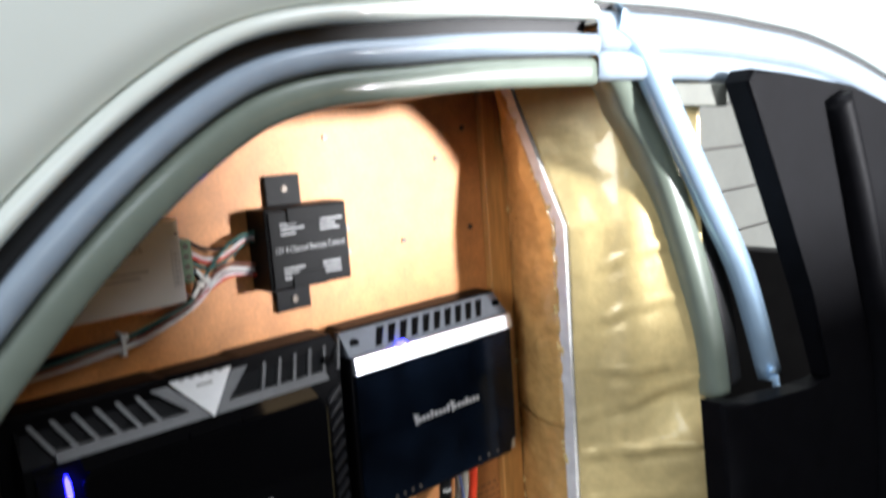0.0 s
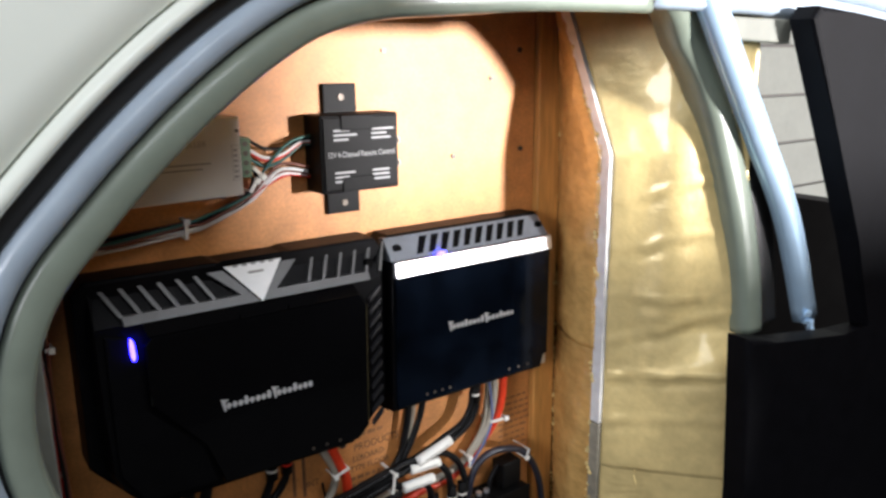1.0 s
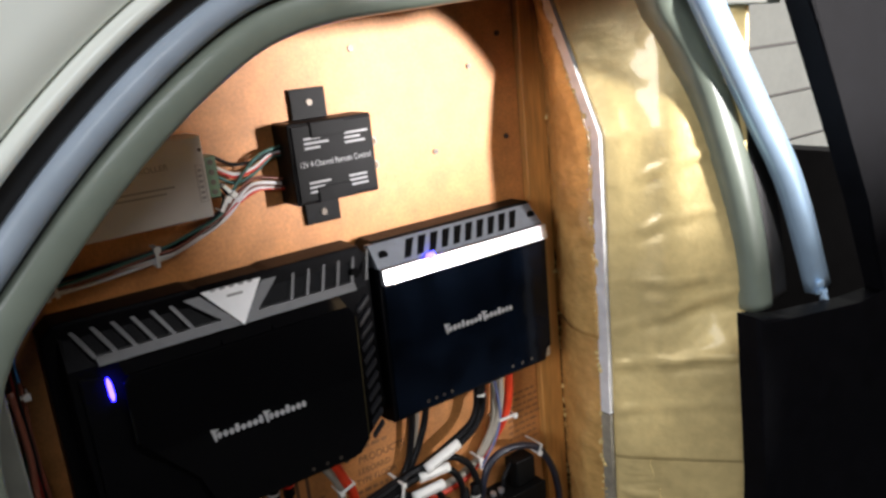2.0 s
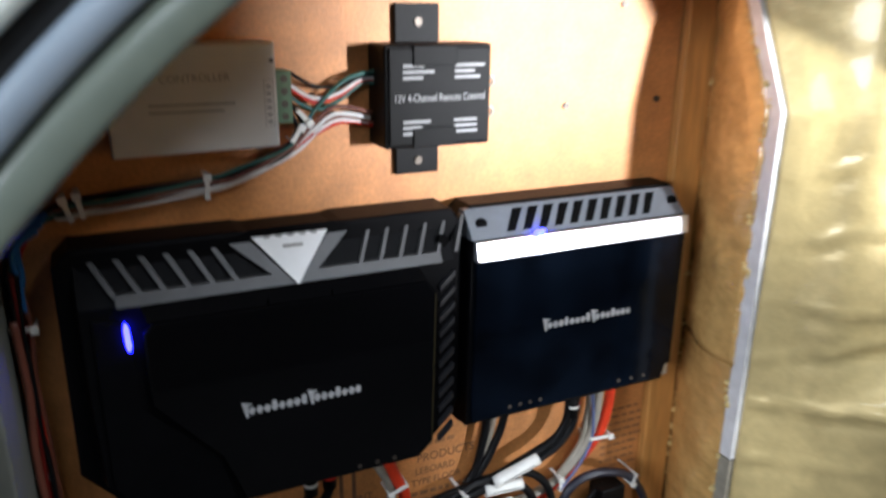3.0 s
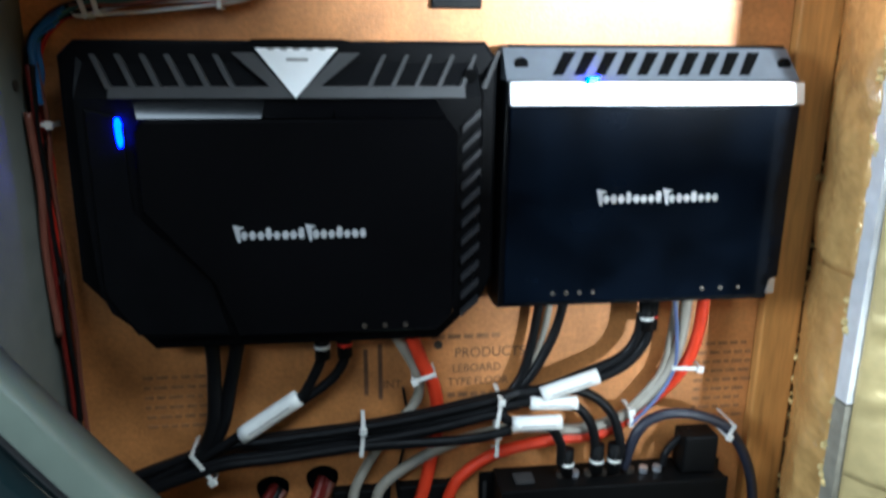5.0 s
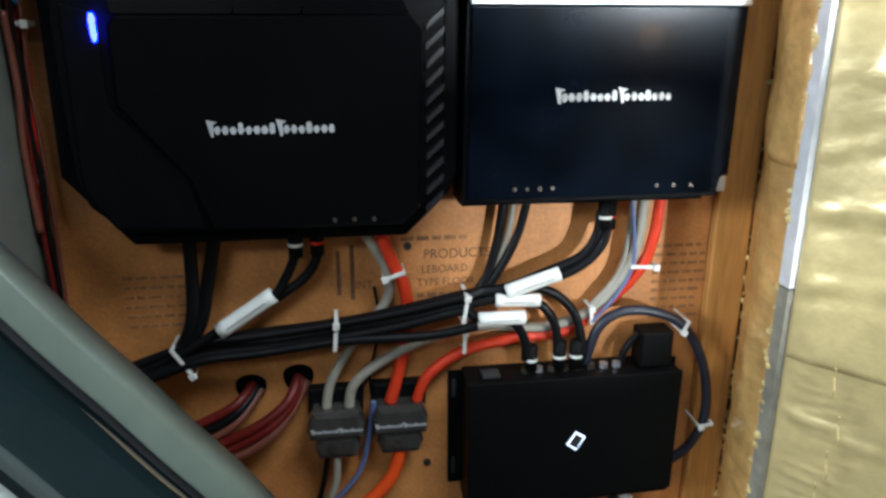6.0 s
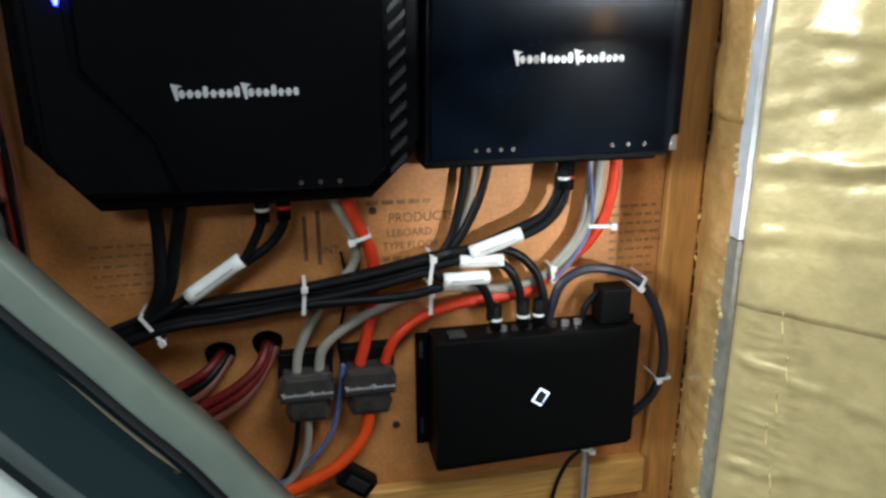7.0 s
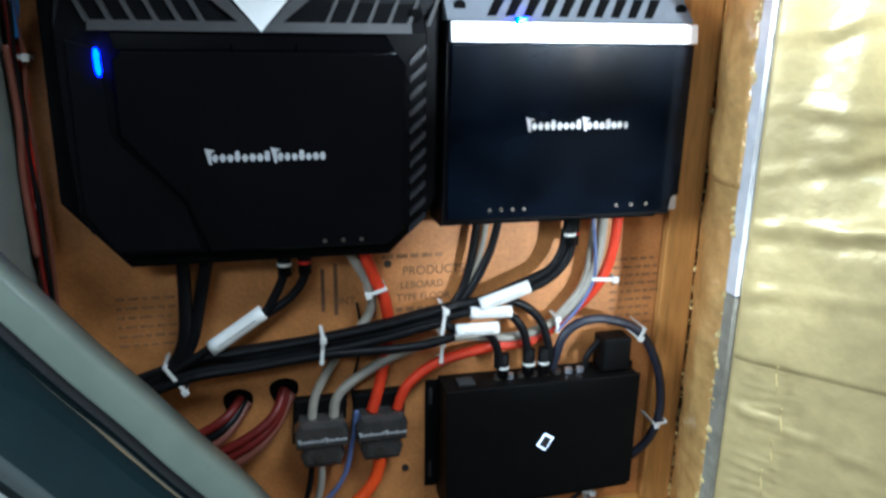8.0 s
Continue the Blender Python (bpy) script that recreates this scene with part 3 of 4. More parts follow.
def amp_large():
    amp = thing("amplifier", "large black car amplifier with a white triangular badge and blue lamp", "amplifier", "amplifiers on the board")
    FACE = -0.058
    slope = lambda z: FACE if z < 1.2225 else FACE + (z - 1.2225) * 0.65
    out = [(-0.215, 1.020), (0.016, 1.020), (0.053, 1.056), (0.062, 1.075), (0.062, 1.250), (0.052, 1.2635), (-0.048, 1.2635), (-0.057, 1.2615), (-0.124, 1.2615), (-0.132, 1.2635), (-0.252, 1.2635), (-0.264, 1.252), (-0.266, 1.08)]
    body = part("body", prism(out, -0.002, lambda z: -0.042, 0.003), M_PLASTIC, amp)
    # raised front shell: flat below, leaning back at the top
    shell = bmesh.new()
    rows = [(1.036, -0.220, 0.020), (1.058, -0.246, 0.040), (1.075, -0.253, 0.048), (1.150, -0.256, 0.051), (1.2225, -0.256, 0.053), (1.2590, -0.250, 0.050)]
    ring_f = [(x0, z) for z, x0, x1 in rows] + [(x1, z) for z, x0, x1 in reversed(rows)]
    back = [shell.verts.new((x, -0.038, z)) for x, z in ring_f]
    fr = [[shell.verts.new((x0 + 0.006, slope(z), z)), shell.verts.new((x1 - 0.006, slope(z), z))] for z, x0, x1 in rows]
    for p, q in zip(fr, fr[1:]):
        shell.faces.new((p[0], p[1], q[1], q[0]))
    loop_f = [p[0] for p in fr] + [p[1] for p in reversed(fr)]
    for i in range(len(back)):
        j = (i + 1) % len(back)
        shell.faces.new((back[i], back[j], loop_f[j], loop_f[i]))
    part("front_shell", shell, M_PLASTIC, amp)
    # vent slots in the leaning top band: bright bars between dark slots
    for side_sign, x0, n in ((-1, -0.243, 6), (1, -0.044, 6)):
        for i in range(n):
            a = x0 + i * 0.0175
            lean = 0.016 * (1 if side_sign < 0 else -1)
            if side_sign < 0:
                q = [(a, 1.2565), (a + 0.0042, 1.2565), (a + 0.0042 + lean, 1.2290), (a + lean, 1.2290)]
            else:
                q = [(a + 0.004, 1.2290), (a + 0.0072, 1.2290), (a + 0.0072 - lean * 0.9, 1.2565), (a + 0.004 - lean * 0.9, 1.2565)]
            bm = bmesh.new()
            vb = [bm.verts.new((x, slope(z) + 0.002, z)) for x, z in q]
            vf = [bm.verts.new((x, slope(z) - 0.004, z)) for x, z in q]
            bm.faces.new(vb)
            bm.faces.new(list(reversed(vf)))
            for k in range(4):
                bm.faces.new((vb[k], vf[k], vf[(k + 1) % 4], vb[(k + 1) % 4]))
            part("vent_bar", bm, M_PLASTIC_G, amp)
    for x0, x1, z0, z1 in ((-0.250, -0.128, 1.2565, 1.2605), (-0.054, 0.050, 1.2565, 1.2605), (-0.225, 0.034, 1.2225, 1.2305)):
        bm = bmesh.new()
        q = [(x0, z0), (x1, z0), (x1, z1), (x0, z1)]
        vb = [bm.verts.new((x, slope(z) + 0.002, z)) for x, z in q]
        vf = [bm.verts.new((x, slope(z) - 0.0045, z)) for x, z in q]
        bm.faces.new(vb)
        bm.faces.new(list(reversed(vf)))
        for k in range(4):
            bm.faces.new((vb[k], vf[k], vf[(k + 1) % 4], vb[(k + 1) % 4]))
        part("vent_rail", bm, M_PLASTIC_G, amp)
    for q in ([(-0.1420, 1.2565), (-0.1105, 1.2305), (-0.1005, 1.2305), (-0.1290, 1.2605), (-0.1420, 1.2605)], [(-0.0545, 1.2605), (-0.0840, 1.2305), (-0.0740, 1.2305), (-0.0415, 1.2565), (-0.0415, 1.2605)]):
        bm = bmesh.new()
        vb = [bm.verts.new((x, slope(z) + 0.002, z)) for x, z in q]
        vf = [bm.verts.new((x, slope(z) - 0.0049, z)) for x, z in q]
        bm.faces.new(vb)
        bm.faces.new(list(reversed(vf)))
        for k in range(5):
            bm.faces.new((vb[k], vf[k], vf[(k + 1) % 5], vb[(k + 1) % 5]))
        part("badge_cheek", bm, M_PLASTIC_G, amp)
    # badge
    bm = bmesh.new()
    tri = [(-0.125, 1.2610), (-0.092, 1.2225), (-0.058, 1.2610)]
    vb = [bm.verts.new((x, slope(z) + 0.001, z)) for x, z in tri]
    vf = [bm.verts.new((x, slope(z) - 0.007, z)) for x, z in tri]
    bm.faces.new(vb)
    bm.faces.new(list(reversed(vf)))
    for k in range(3):
        bm.faces.new((vb[k], vf[k], vf[(k + 1) % 3], vb[(k + 1) % 3]))
    badge = part("badge", bm, M_WHITE, amp, "white triangular metal badge")
    for i in range(5):
        zb = 1.2562
        part("print_bar", prism([(-0.113 + i * 0.0095, zb), (-0.108 + i * 0.0095, zb), (-0.108 + i * 0.0095, zb + 0.0016), (-0.113 + i * 0.0095, zb + 0.0016)], slope(zb) - 0.0060, slope(zb) - 0.0074), M_INK, badge)
    part("print_bar", prism([(-0.099, 1.2485), (-0.083, 1.2485), (-0.083, 1.2508), (-0.099, 1.2508)], slope(1.249) - 0.0060, slope(1.249) - 0.0074), M_INK, badge)
    # gloss cover with a bevelled top ledge and a cut lower corner
    cover = [(-0.210, 1.139), (-0.158, 1.085), (-0.146, 1.036), (0.012, 1.036), (0.026, 1.050), (0.029, 1.196), (0.020, 1.2075), (-0.203, 1.2075), (-0.210, 1.200)]
    part("cover", prism(cover, FACE + 0.001, FACE - 0.006, 0.0025), M_GLOSS, amp, "glossy piano-black cover")
    left_face = [(-0.243, 1.075), (-0.222, 1.040), (-0.152, 1.038), (-0.162, 1.083), (-0.217, 1.137), (-0.217, 1.200), (-0.2215, 1.209), (-0.243, 1.215)]
    part("cheek", prism(left_face, FACE + 0.001, FACE - 0.0025, 0.001), M_PLASTIC, amp)
    for x0, x1, top, lean in ((-0.206, -0.118, -0.114, 0.0013), (-0.116, -0.066, -0.062, 0.0011), (-0.064, 0.019, 0.012, 0.0010)):
        ledge = bmesh.new()
        q = [(x0, FACE - 0.0055, 1.2082), (x1, FACE - 0.0055, 1.2082), (top, FACE - lean, 1.2215), (x0 - 0.003 if x0 < -0.2 else x0, FACE - lean, 1.2215)]
        vf = [ledge.verts.new(p) for p in q]
        vb = [ledge.verts.new((p[0], FACE + 0.003, p[2])) for p in q]
        ledge.faces.new(vf)
        ledge.faces.new(list(reversed(vb)))
        for k in range(4):
            ledge.faces.new((vf[k], vb[k], vb[(k + 1) % 4], vf[(k + 1) % 4]))
        part("ledge", ledge, M_GLOSS, amp, "glossy bevelled ledge")
    # diagonal ribs on the right flank
    for i in range(11):
        z = 1.046 + i * 0.0150
        part("rib", prism([(0.0325, z), (0.0325, z + 0.005), (0.0465, z + 0.018), (0.0465, z + 0.013)], FACE + 0.001, FACE - 0.004), M_RIB, amp)
    # black disc painted as the shade of a screw hole
    for x, z in ((0.039, 1.238),):
        part("screw", add_disc(bmesh.new(), x, slope(z) - 0.002, z, 0.0052, 0.006), M_RECESS_SHADE, amp)
    lamp = part("status_lamp", prism([(-0.2206, 1.1875), (-0.2186, 1.1875), (-0.2176, 1.1920), (-0.2184, 1.2050), (-0.2198, 1.2085), (-0.2216, 1.2085), (-0.2222, 1.2040), (-0.2218, 1.1920)], FACE, FACE - 0.0048, 0.0006), M_LED_CORE, amp, "lit blue status lamp")
    for i in range(3):
        part("terminal_screw", add_disc(bmesh.new(), -0.046 + i * 0.0165, FACE - 0.0062, 1.0425, 0.0021, 0.001, 10), M_SCREW, amp)
    mark(amp, -0.143, -0.043, 1.121, FACE - 0.0062, 0.0095, 3)
    return amp


amp_large()


def amp_small():
    amp = thing("amplifier", "smaller glossy black car amplifier with a bright silver bar", "amplifier", "amplifiers on the board")
    FACE = -0.053
    slope = lambda z: FACE if z < 1.2345 else FACE + (z - 1.2345) * 0.70
    out = [(0.072, 1.042), (0.300, 1.042), (0.306, 1.050), (0.312, 1.240), (0.312, 1.254), (0.306, 1.2615), (0.078, 1.2615), (0.068, 1.252), (0.068, 1.046)]
    part("body", prism(out, -0.002, -0.034, 0.003), M_PLASTIC, amp)
    # the upper band gets the lighter copy, sunlight being painted into it
    for rows, mat, name in (([(1.050, 0.066, 0.306), (1.2340, 0.069, 0.313)], M_PLASTIC, "front_shell"), ([(1.2345, 0.069, 0.313), (1.2590, 0.068, 0.308)], M_LIT_SHELL, "vent_panel")):
        shell = bmesh.new()
        fr = [[shell.verts.new((x0 + 0.002, slope(z), z)), shell.verts.new((x1 - 0.002, slope(z), z))] for z, x0, x1 in rows]
        bk = [[shell.verts.new((x0, -0.030, z)), shell.verts.new((x1, -0.030, z))] for z, x0, x1 in rows]
        shell.faces.new((fr[0][0], fr[0][1], fr[1][1], fr[1][0]))
        lf = [p[0] for p in fr] + [p[1] for p in reversed(fr)]
        lb = [p[0] for p in bk] + [p[1] for p in reversed(bk)]
        shell.faces.new(lb)
        for i in range(len(lf)):
            j = (i + 1) % len(lf)
            shell.faces.new((lb[i], lb[j], lf[j], lf[i]))
        part(name, shell, mat, amp, "black vented panel with its sunlit tone put into the colour" if name == "vent_panel" else "")
    # thin black plates carry the shade inside the vent slots
    for i in range(10):
        a = 0.110 + i * 0.0170
        q = [(a - 0.003, 1.2385), (a + 0.0055, 1.2385), (a + 0.0190, 1.2560), (a + 0.0085, 1.2560)]
        bm = bmesh.new()
        vb = [bm.verts.new((x, slope(z) + 0.001, z)) for x, z in q]
        vf = [bm.verts.new((x, slope(z) - 0.0006, z)) for x, z in q]
        bm.faces.new(vb)
        bm.faces.new(list(reversed(vf)))
        for k in range(4):
            bm.faces.new((vb[k], vf[k], vf[(k + 1) % 4], vb[(k + 1) % 4]))
        part("vent_slot_shade", bm, M_RECESS_SHADE, amp, "thin black plate holding the shade of a slanted vent slot")
    part("cover", prism([(0.0725, 1.054), (0.300, 1.054), (0.3015, 1.070), (0.3105, 1.070), (0.3115, 1.2150), (0.0735, 1.2150)], FACE + 0.001, FACE - 0.005, 0.0015), M_GLOSS_B, amp, "glossy black cover with smudges and a blue sheen put into its colour")
    part("corner_tab", box(0.3025, 0.3105, FACE - 0.002, FACE + 0.002, 1.0545, 1.0685, 0.001), M_ALU, amp, "silver corner tab")
    bar = bmesh.new()
    q = [(0.0725, FACE - 0.0075, 1.2158), (0.3130, FACE - 0.0075, 1.2158), (0.3130, FACE - 0.0045, 1.2335), (0.0725, FACE - 0.0045, 1.2335)]
    vf = [bar.verts.new(p) for p in q]
    vb = [bar.verts.new((p[0], FACE + 0.001, p[2])) for p in q]
    bar.faces.new(vf)
    bar.faces.new(list(reversed(vb)))
    for k in range(4):
        bar.faces.new((vf[k], vb[k], vb[(k + 1) % 4], vf[(k + 1) % 4]))
    bmesh.ops.bevel(bar, geom=list(bar.edges), offset=0.0008, segments=2, affect="EDGES", profile=0.5)
    part("silver_bar", bar, M_ALU, amp, "bright silver trim bar")
    # black discs painted as shaded screw holes
    for x in (0.0835, 0.3005):
        part("screw", add_disc(bmesh.new(), x, slope(1.2465), 1.2465, 0.0054, 0.003), M_RECESS_SHADE, amp)
    part("status_lamp", prism([(0.1315, 1.2318), (0.1400, 1.2318), (0.1430, 1.2375), (0.1345, 1.2375)], FACE, FACE - 0.0068, 0.001), M_LED_CORE, amp, "lit blue status lamp")
    for i, x in enumerate((0.113, 0.1245, 0.136, 0.1475, 0.243, 0.259, 0.275)):
        part("terminal_screw", add_disc(bmesh.new(), x, FACE - 0.0052, 1.0625, 0.0020, 0.001, 10), M_SCREW, amp)
    mark(amp, 0.146, 0.249, 1.1425, FACE - 0.0052, 0.0095, 5)
    for ob in amp.children:
        ob.location.x -= 0.0035
    return amp


amp_small()


# ---- control boxes above the amplifiers ----
def module():
    m = thing("remote_module", "black four-channel remote control module with two mounting tabs", "control box")
    part("case", box(-0.0075, 0.0890, -0.040, -0.0005, 1.3185, 1.4025, 0.002), M_CASE, m)
    part("lid", box(-0.0045, 0.0865, -0.0425, -0.0395, 1.3215, 1.3995, 0.001), M_CASE, m)
    for z0, z1, zs in ((1.289, 1.3195, 1.301), (1.4015, 1.434, 1.419)):
        tab = part("mounting_tab", box(0.0150, 0.0560, -0.006, -0.0005, z0, z1, 0.001), M_CASE, m)
        part("screw", add_disc(bmesh.new(), 0.036, -0.0068, zs, 0.0035, 0.003), M_SCREW, tab)
        zz = 1.3195 if z0 < 1.3 else 1.4015
        part("tab_strap", box(0.0160, 0.0550, -0.0445, -0.0420, min(zz, zz + (0.016 if z0 < 1.3 else -0.016)), max(zz, zz + (0.016 if z0 < 1.3 else -0.016)), 0.0006), M_CASE, m)
    text_mesh("12V 4-Channel Remote Control", 0.0088, (-0.0005, -0.0427, 1.3570), M_PRINT, "title_print", m, 0.72)
    rnd = random.Random(8)
    for bx in (0.0075, 0.0535):
        for bz in (1.3845, 1.3395):
            for k in range(3):
                w = rnd.uniform(0.016, 0.028)
                part("print_bar", box(bx, bx + w, -0.0429, -0.0424, bz - k * 0.0048, bz - k * 0.0048 + 0.0022), M_PRINT, m)
    for z in (1.371, 1.345):
        part("wire_loop", add_tube(bmesh.new(), [(0.0885, -0.02, z + 0.003), (0.0985, -0.022, z + 0.002), (0.1005, -0.022, z - 0.004), (0.0945, -0.02, z - 0.006)], 0.0016, 8), M_GCABLE, m, "stripped wire ends", True)
    for ob in m.children:
        ob.location.x -= 0.001
    return m


module()


def controller():
    m = thing("rf_controller", "cream metal radio controller box with a green terminal block", "control box")
    part("case", prism([(-0.2140, 1.3290), (-0.0955, 1.3305), (-0.0960, 1.4075), (-0.2145, 1.4060)], -0.0005, -0.044, 0.0015), M_BOX, m)
    for x0, x1 in ((-0.2290, -0.2145), (-0.0955, -0.0820)):
        if x0 < -0.2:
            part("mounting_ear", box(x0, x1, -0.005, -0.0005, 1.350, 1.386, 0.001), M_GREY, m)
            part("screw", add_disc(bmesh.new(), -0.222, -0.006, 1.371, 0.0042, 0.004), M_SCREW, m)
        else:
            term = part("terminal_block", box(x0, x1, -0.034, -0.010, 1.346, 1.386, 0.001), M_TERM, m, "green screw terminal block")
            for i in range(4):
                part("terminal_screw", add_disc(bmesh.new(), -0.088, -0.0342, 1.3515 + i * 0.0095, 0.0028, 0.001, 10), M_SCREW, term)
    text_mesh("RF CONTROLLER", 0.0078, (-0.1890, -0.0442, 1.3800), M_INK, "title_print", m, 0.98, 1.0)
    part("print_bar", box(-0.187, -0.127, -0.0444, -0.0438, 1.3640, 1.3655), M_INK, m)
    part("print_bar", box(-0.187, -0.135, -0.0444, -0.0438, 1.3590, 1.3605), M_INK, m)
    for x0, x1, z0, z1 in ((-0.1055, -0.0985, 1.3460, 1.3464), (-0.1055, -0.0985, 1.3806, 1.3810), (-0.1055, -0.1051, 1.3460, 1.3810), (-0.0989, -0.0985, 1.3460, 1.3810)):
        part("print_frame", box(x0, x1, -0.0444, -0.0438, z0, z1), M_INK, m)
    for i in range(6):
        part("print_bar", box(-0.1038, -0.1002, -0.0444, -0.0438, 1.3485 + i * 0.0052, 1.3510 + i * 0.0052), M_INK, m)
    part("mounting_screw", add_disc(bmesh.new(), -0.1035, -0.0015, 1.3255, 0.0042, 0.003), M_SCREW, m)
    for x, z in ((-0.0990, 1.3945), (-0.2085, 1.3985)):
        part("case_screw", add_disc(bmesh.new(), x, -0.0442, z, 0.0019, 0.0012, 10), M_SCREW, m)
    for ob in m.children:
        ob.location.z -= 0.002
    return m


controller()


# ---- signal processor ----
def processor():
    m = thing("signal_processor", "flat matte black signal processor with a lit diamond badge", "signal processor")
    m.matrix_world = pose(0, 0, 0)
    plate = part("base_plate", box(0.0605, 0.3040, -0.004, -0.0005, 0.7330, 0.8640, 0.0015), M_CASE, m)
    # dark bars stand for the shade in the plate's slots
    for z in (0.755, 0.845):
        part("slot", box(0.0645, 0.0680, -0.0046, -0.0036, z - 0.010, z + 0.010, 0.0004), M_DARK, plate)
    part("case", prism([(0.0760, 0.7230), (0.2870, 0.7300), (0.2900, 0.7360), (0.2900, 0.8680), (0.0740, 0.8680), (0.0740, 0.7260)], -0.0035, -0.046, 0.003), M_CASE, m)
    part("top_cover", prism([(0.0745, 0.7300), (0.2900, 0.7350), (0.2905, 0.8700), (0.0735, 0.8700)], -0.044, -0.0475, 0.0012), M_CASE, m)
    dia = [(0.1740, 0.7966), (0.1832, 0.8106), (0.1936, 0.8038), (0.1843, 0.7892)]
    badge = part("badge", prism(dia, -0.0470, -0.0483, 0.0003), M_GLOW, m, "lit white diamond badge")
    inner = [(0.1764, 0.7971), (0.1832, 0.8084), (0.1908, 0.8033), (0.1846, 0.7918)]
    part("badge_core", prism(inner, -0.0481, -0.0487), M_PLASTIC_G, badge)
    for i in range(8):
        part("jack", add_disc(bmesh.new(), 0.135 + i * 0.0135, -0.024, 0.8700, 0.0042, 0.006, 12, "z"), M_ALU if i in (1, 6, 7) else M_SCREW, m)
    part("plug", box(0.2500, 0.2830, -0.036, -0.010, 0.8700, 0.9080, 0.002), M_CASE, m, "black multi-pin plug")
    part("socket", box(0.0900, 0.1080, -0.034, -0.018, 0.8680, 0.8712, 0.0008), M_DARK, m)
    return m


processor()


# ---- fuse and distribution blocks ----
def block(x, z, label, mat_mark):
    m = thing("distribution_block", label, "distribution block", "distribution blocks")
    part("base", prism([(x - 0.030, z - 0.004), (x + 0.026, z - 0.004), (x + 0.028, z + 0.046), (x - 0.026, z + 0.046)], -0.0005, -0.012, 0.002), M_CASE, m)
    cover = [(x - 0.027, z), (x + 0.026, z), (x + 0.027, z + 0.018), (x + 0.022, z + 0.030), (x - 0.022, z + 0.030), (x - 0.028, z + 0.018)]
    part("cover", prism(cover, -0.010, -0.034, 0.005), M_SMOKE, m, "smoked plastic cover")
    neck = [(x - 0.019, z - 0.024), (x + 0.019, z - 0.024), (x + 0.023, z - 0.012), (x + 0.020, z + 0.002), (x - 0.020, z + 0.002), (x - 0.023, z - 0.012)]
    part("neck", prism(neck, -0.004, -0.030, 0.006), M_SMOKE, m, "smoked plastic outlet neck")
    mark(m, x - 0.025, x + 0.025, z + 0.011, -0.0342, 0.0040, 11, mat_mark)
    part("bolt", add_disc(bmesh.new(), x - 0.003, -0.0305, z - 0.011, 0.0050, 0.002, 12), M_SCREW, m)
    return m


block(-0.0525, 0.812, "smoked plastic ground block with two grey cables", M_MARK)
block(0.0095, 0.813, "smoked plastic power block with two orange cables", M_MARK)

# ---- screws and cable holes in the board ----
for x, z in ((0.193, 1.341), (0.303, 1.343), (0.095, 1.469), (0.253, 1.435), (0.300, 1.470), (0.021, 0.997), (0.039, 0.758)):
    sc = thing("board_screw", "dark screw driven into the particleboard", "screw", "screws in the board")
    part("head", add_disc(bmesh.new(), x, -0.0008, z, 0.0034 if z > 1 else 0.0040, 0.0022, 12), M_SCREW, sc)
    part("slot", box(x - 0.0022, x + 0.0022, -0.0024, -0.0017, z - 0.0004, z + 0.0004), M_DARK, sc)
# Ragged cable holes: a black disc and rim hold the shade, nothing is cut.
for x, z in ((-0.134, 0.858), (-0.088, 0.866)):
    g = thing("cable_hole", "ragged cable hole, its shade put into a black disc and rim", "grommet", "cable holes in the board")
    bm = bmesh.new()
    add_tube(bm, [(x + (0.0125 + 0.0012 * math.sin(3 * a)) * math.cos(a), -0.001, z + (0.0135 + 0.0012 * math.cos(2 * a)) * math.sin(a)) for a in [k * math.pi / 6 for k in range(13)]], 0.0022, 8, 3)
    part("lip", bm, M_RECESS_SHADE, g, "", True)
    part("hole", add_disc(bmesh.new(), x, -0.0006, z, 0.0120, 0.002, 20), M_RECESS_SHADE, g)
side_screw = thing("side_board_screw", "dark screw in the grey side board", "screw")
part("head", add_disc(bmesh.new(), -0.2988, -0.031, 1.230, 0.0042, 0.002, 12, "x"), M_SCREW, side_screw)

# stamped print on the board, under the cables
stamp = thing("board_stamp", "faded brown ink stamp on the particleboard", "stamp")
for words, x, z, h in (("PRODUCTS", 0.036, 0.9835, 0.0135), ("LEBOARD", 0.034, 0.9690, 0.0110), ("INT", -0.030, 0.9560, 0.0110), ("TYPE FLOOR", 0.030, 0.9560, 0.0105)):
    text_mesh(words, h, (x, -0.0003, z), M_STAMP, "stamp_line", stamp, 0.95)
rnd = random.Random(21)
for bx, bz, n in ((0.270, 0.985, 9), (-0.240, 0.975, 6), (0.030, 0.944, 2), (0.015, 1.002, 1)):
    for k in range(n):
        x = bx
        while x < bx + (0.05 if n > 3 else 0.065):
            w = rnd.uniform(0.004, 0.012)
            part("print_bar", box(x, x + w, -0.0006, 0.001, bz - k * 0.0095, bz - k * 0.0095 + (0.0028 if n > 3 else 0.0042)), M_STAMP_F, stamp)
            x += w + 0.003
for x, z0, z1 in ((-0.047, 0.950, 0.995), (-0.034, 0.945, 1.0)):
    part("print_bar", box(x, x + 0.004, -0.0006, 0.001, z0, z1), M_STAMP, stamp)

# ---- cables below the amplifiers ----
TRUNK = [(-0.285, 0.875), (-0.216, 0.900), (-0.170, 0.914), (-0.120, 0.918), (-0.050, 0.925), (0.013, 0.934), (0.072, 0.946)]
GB = "black signal cables in the tied bundle"
LB = "black signal cable tied into the bundle"
offs = [(0.0, 0.0), (0.0085, 0.002), (-0.0085, 0.001), (0.004, -0.008), (-0.005, -0.008), (0.012, -0.006), (-0.002, 0.007)]
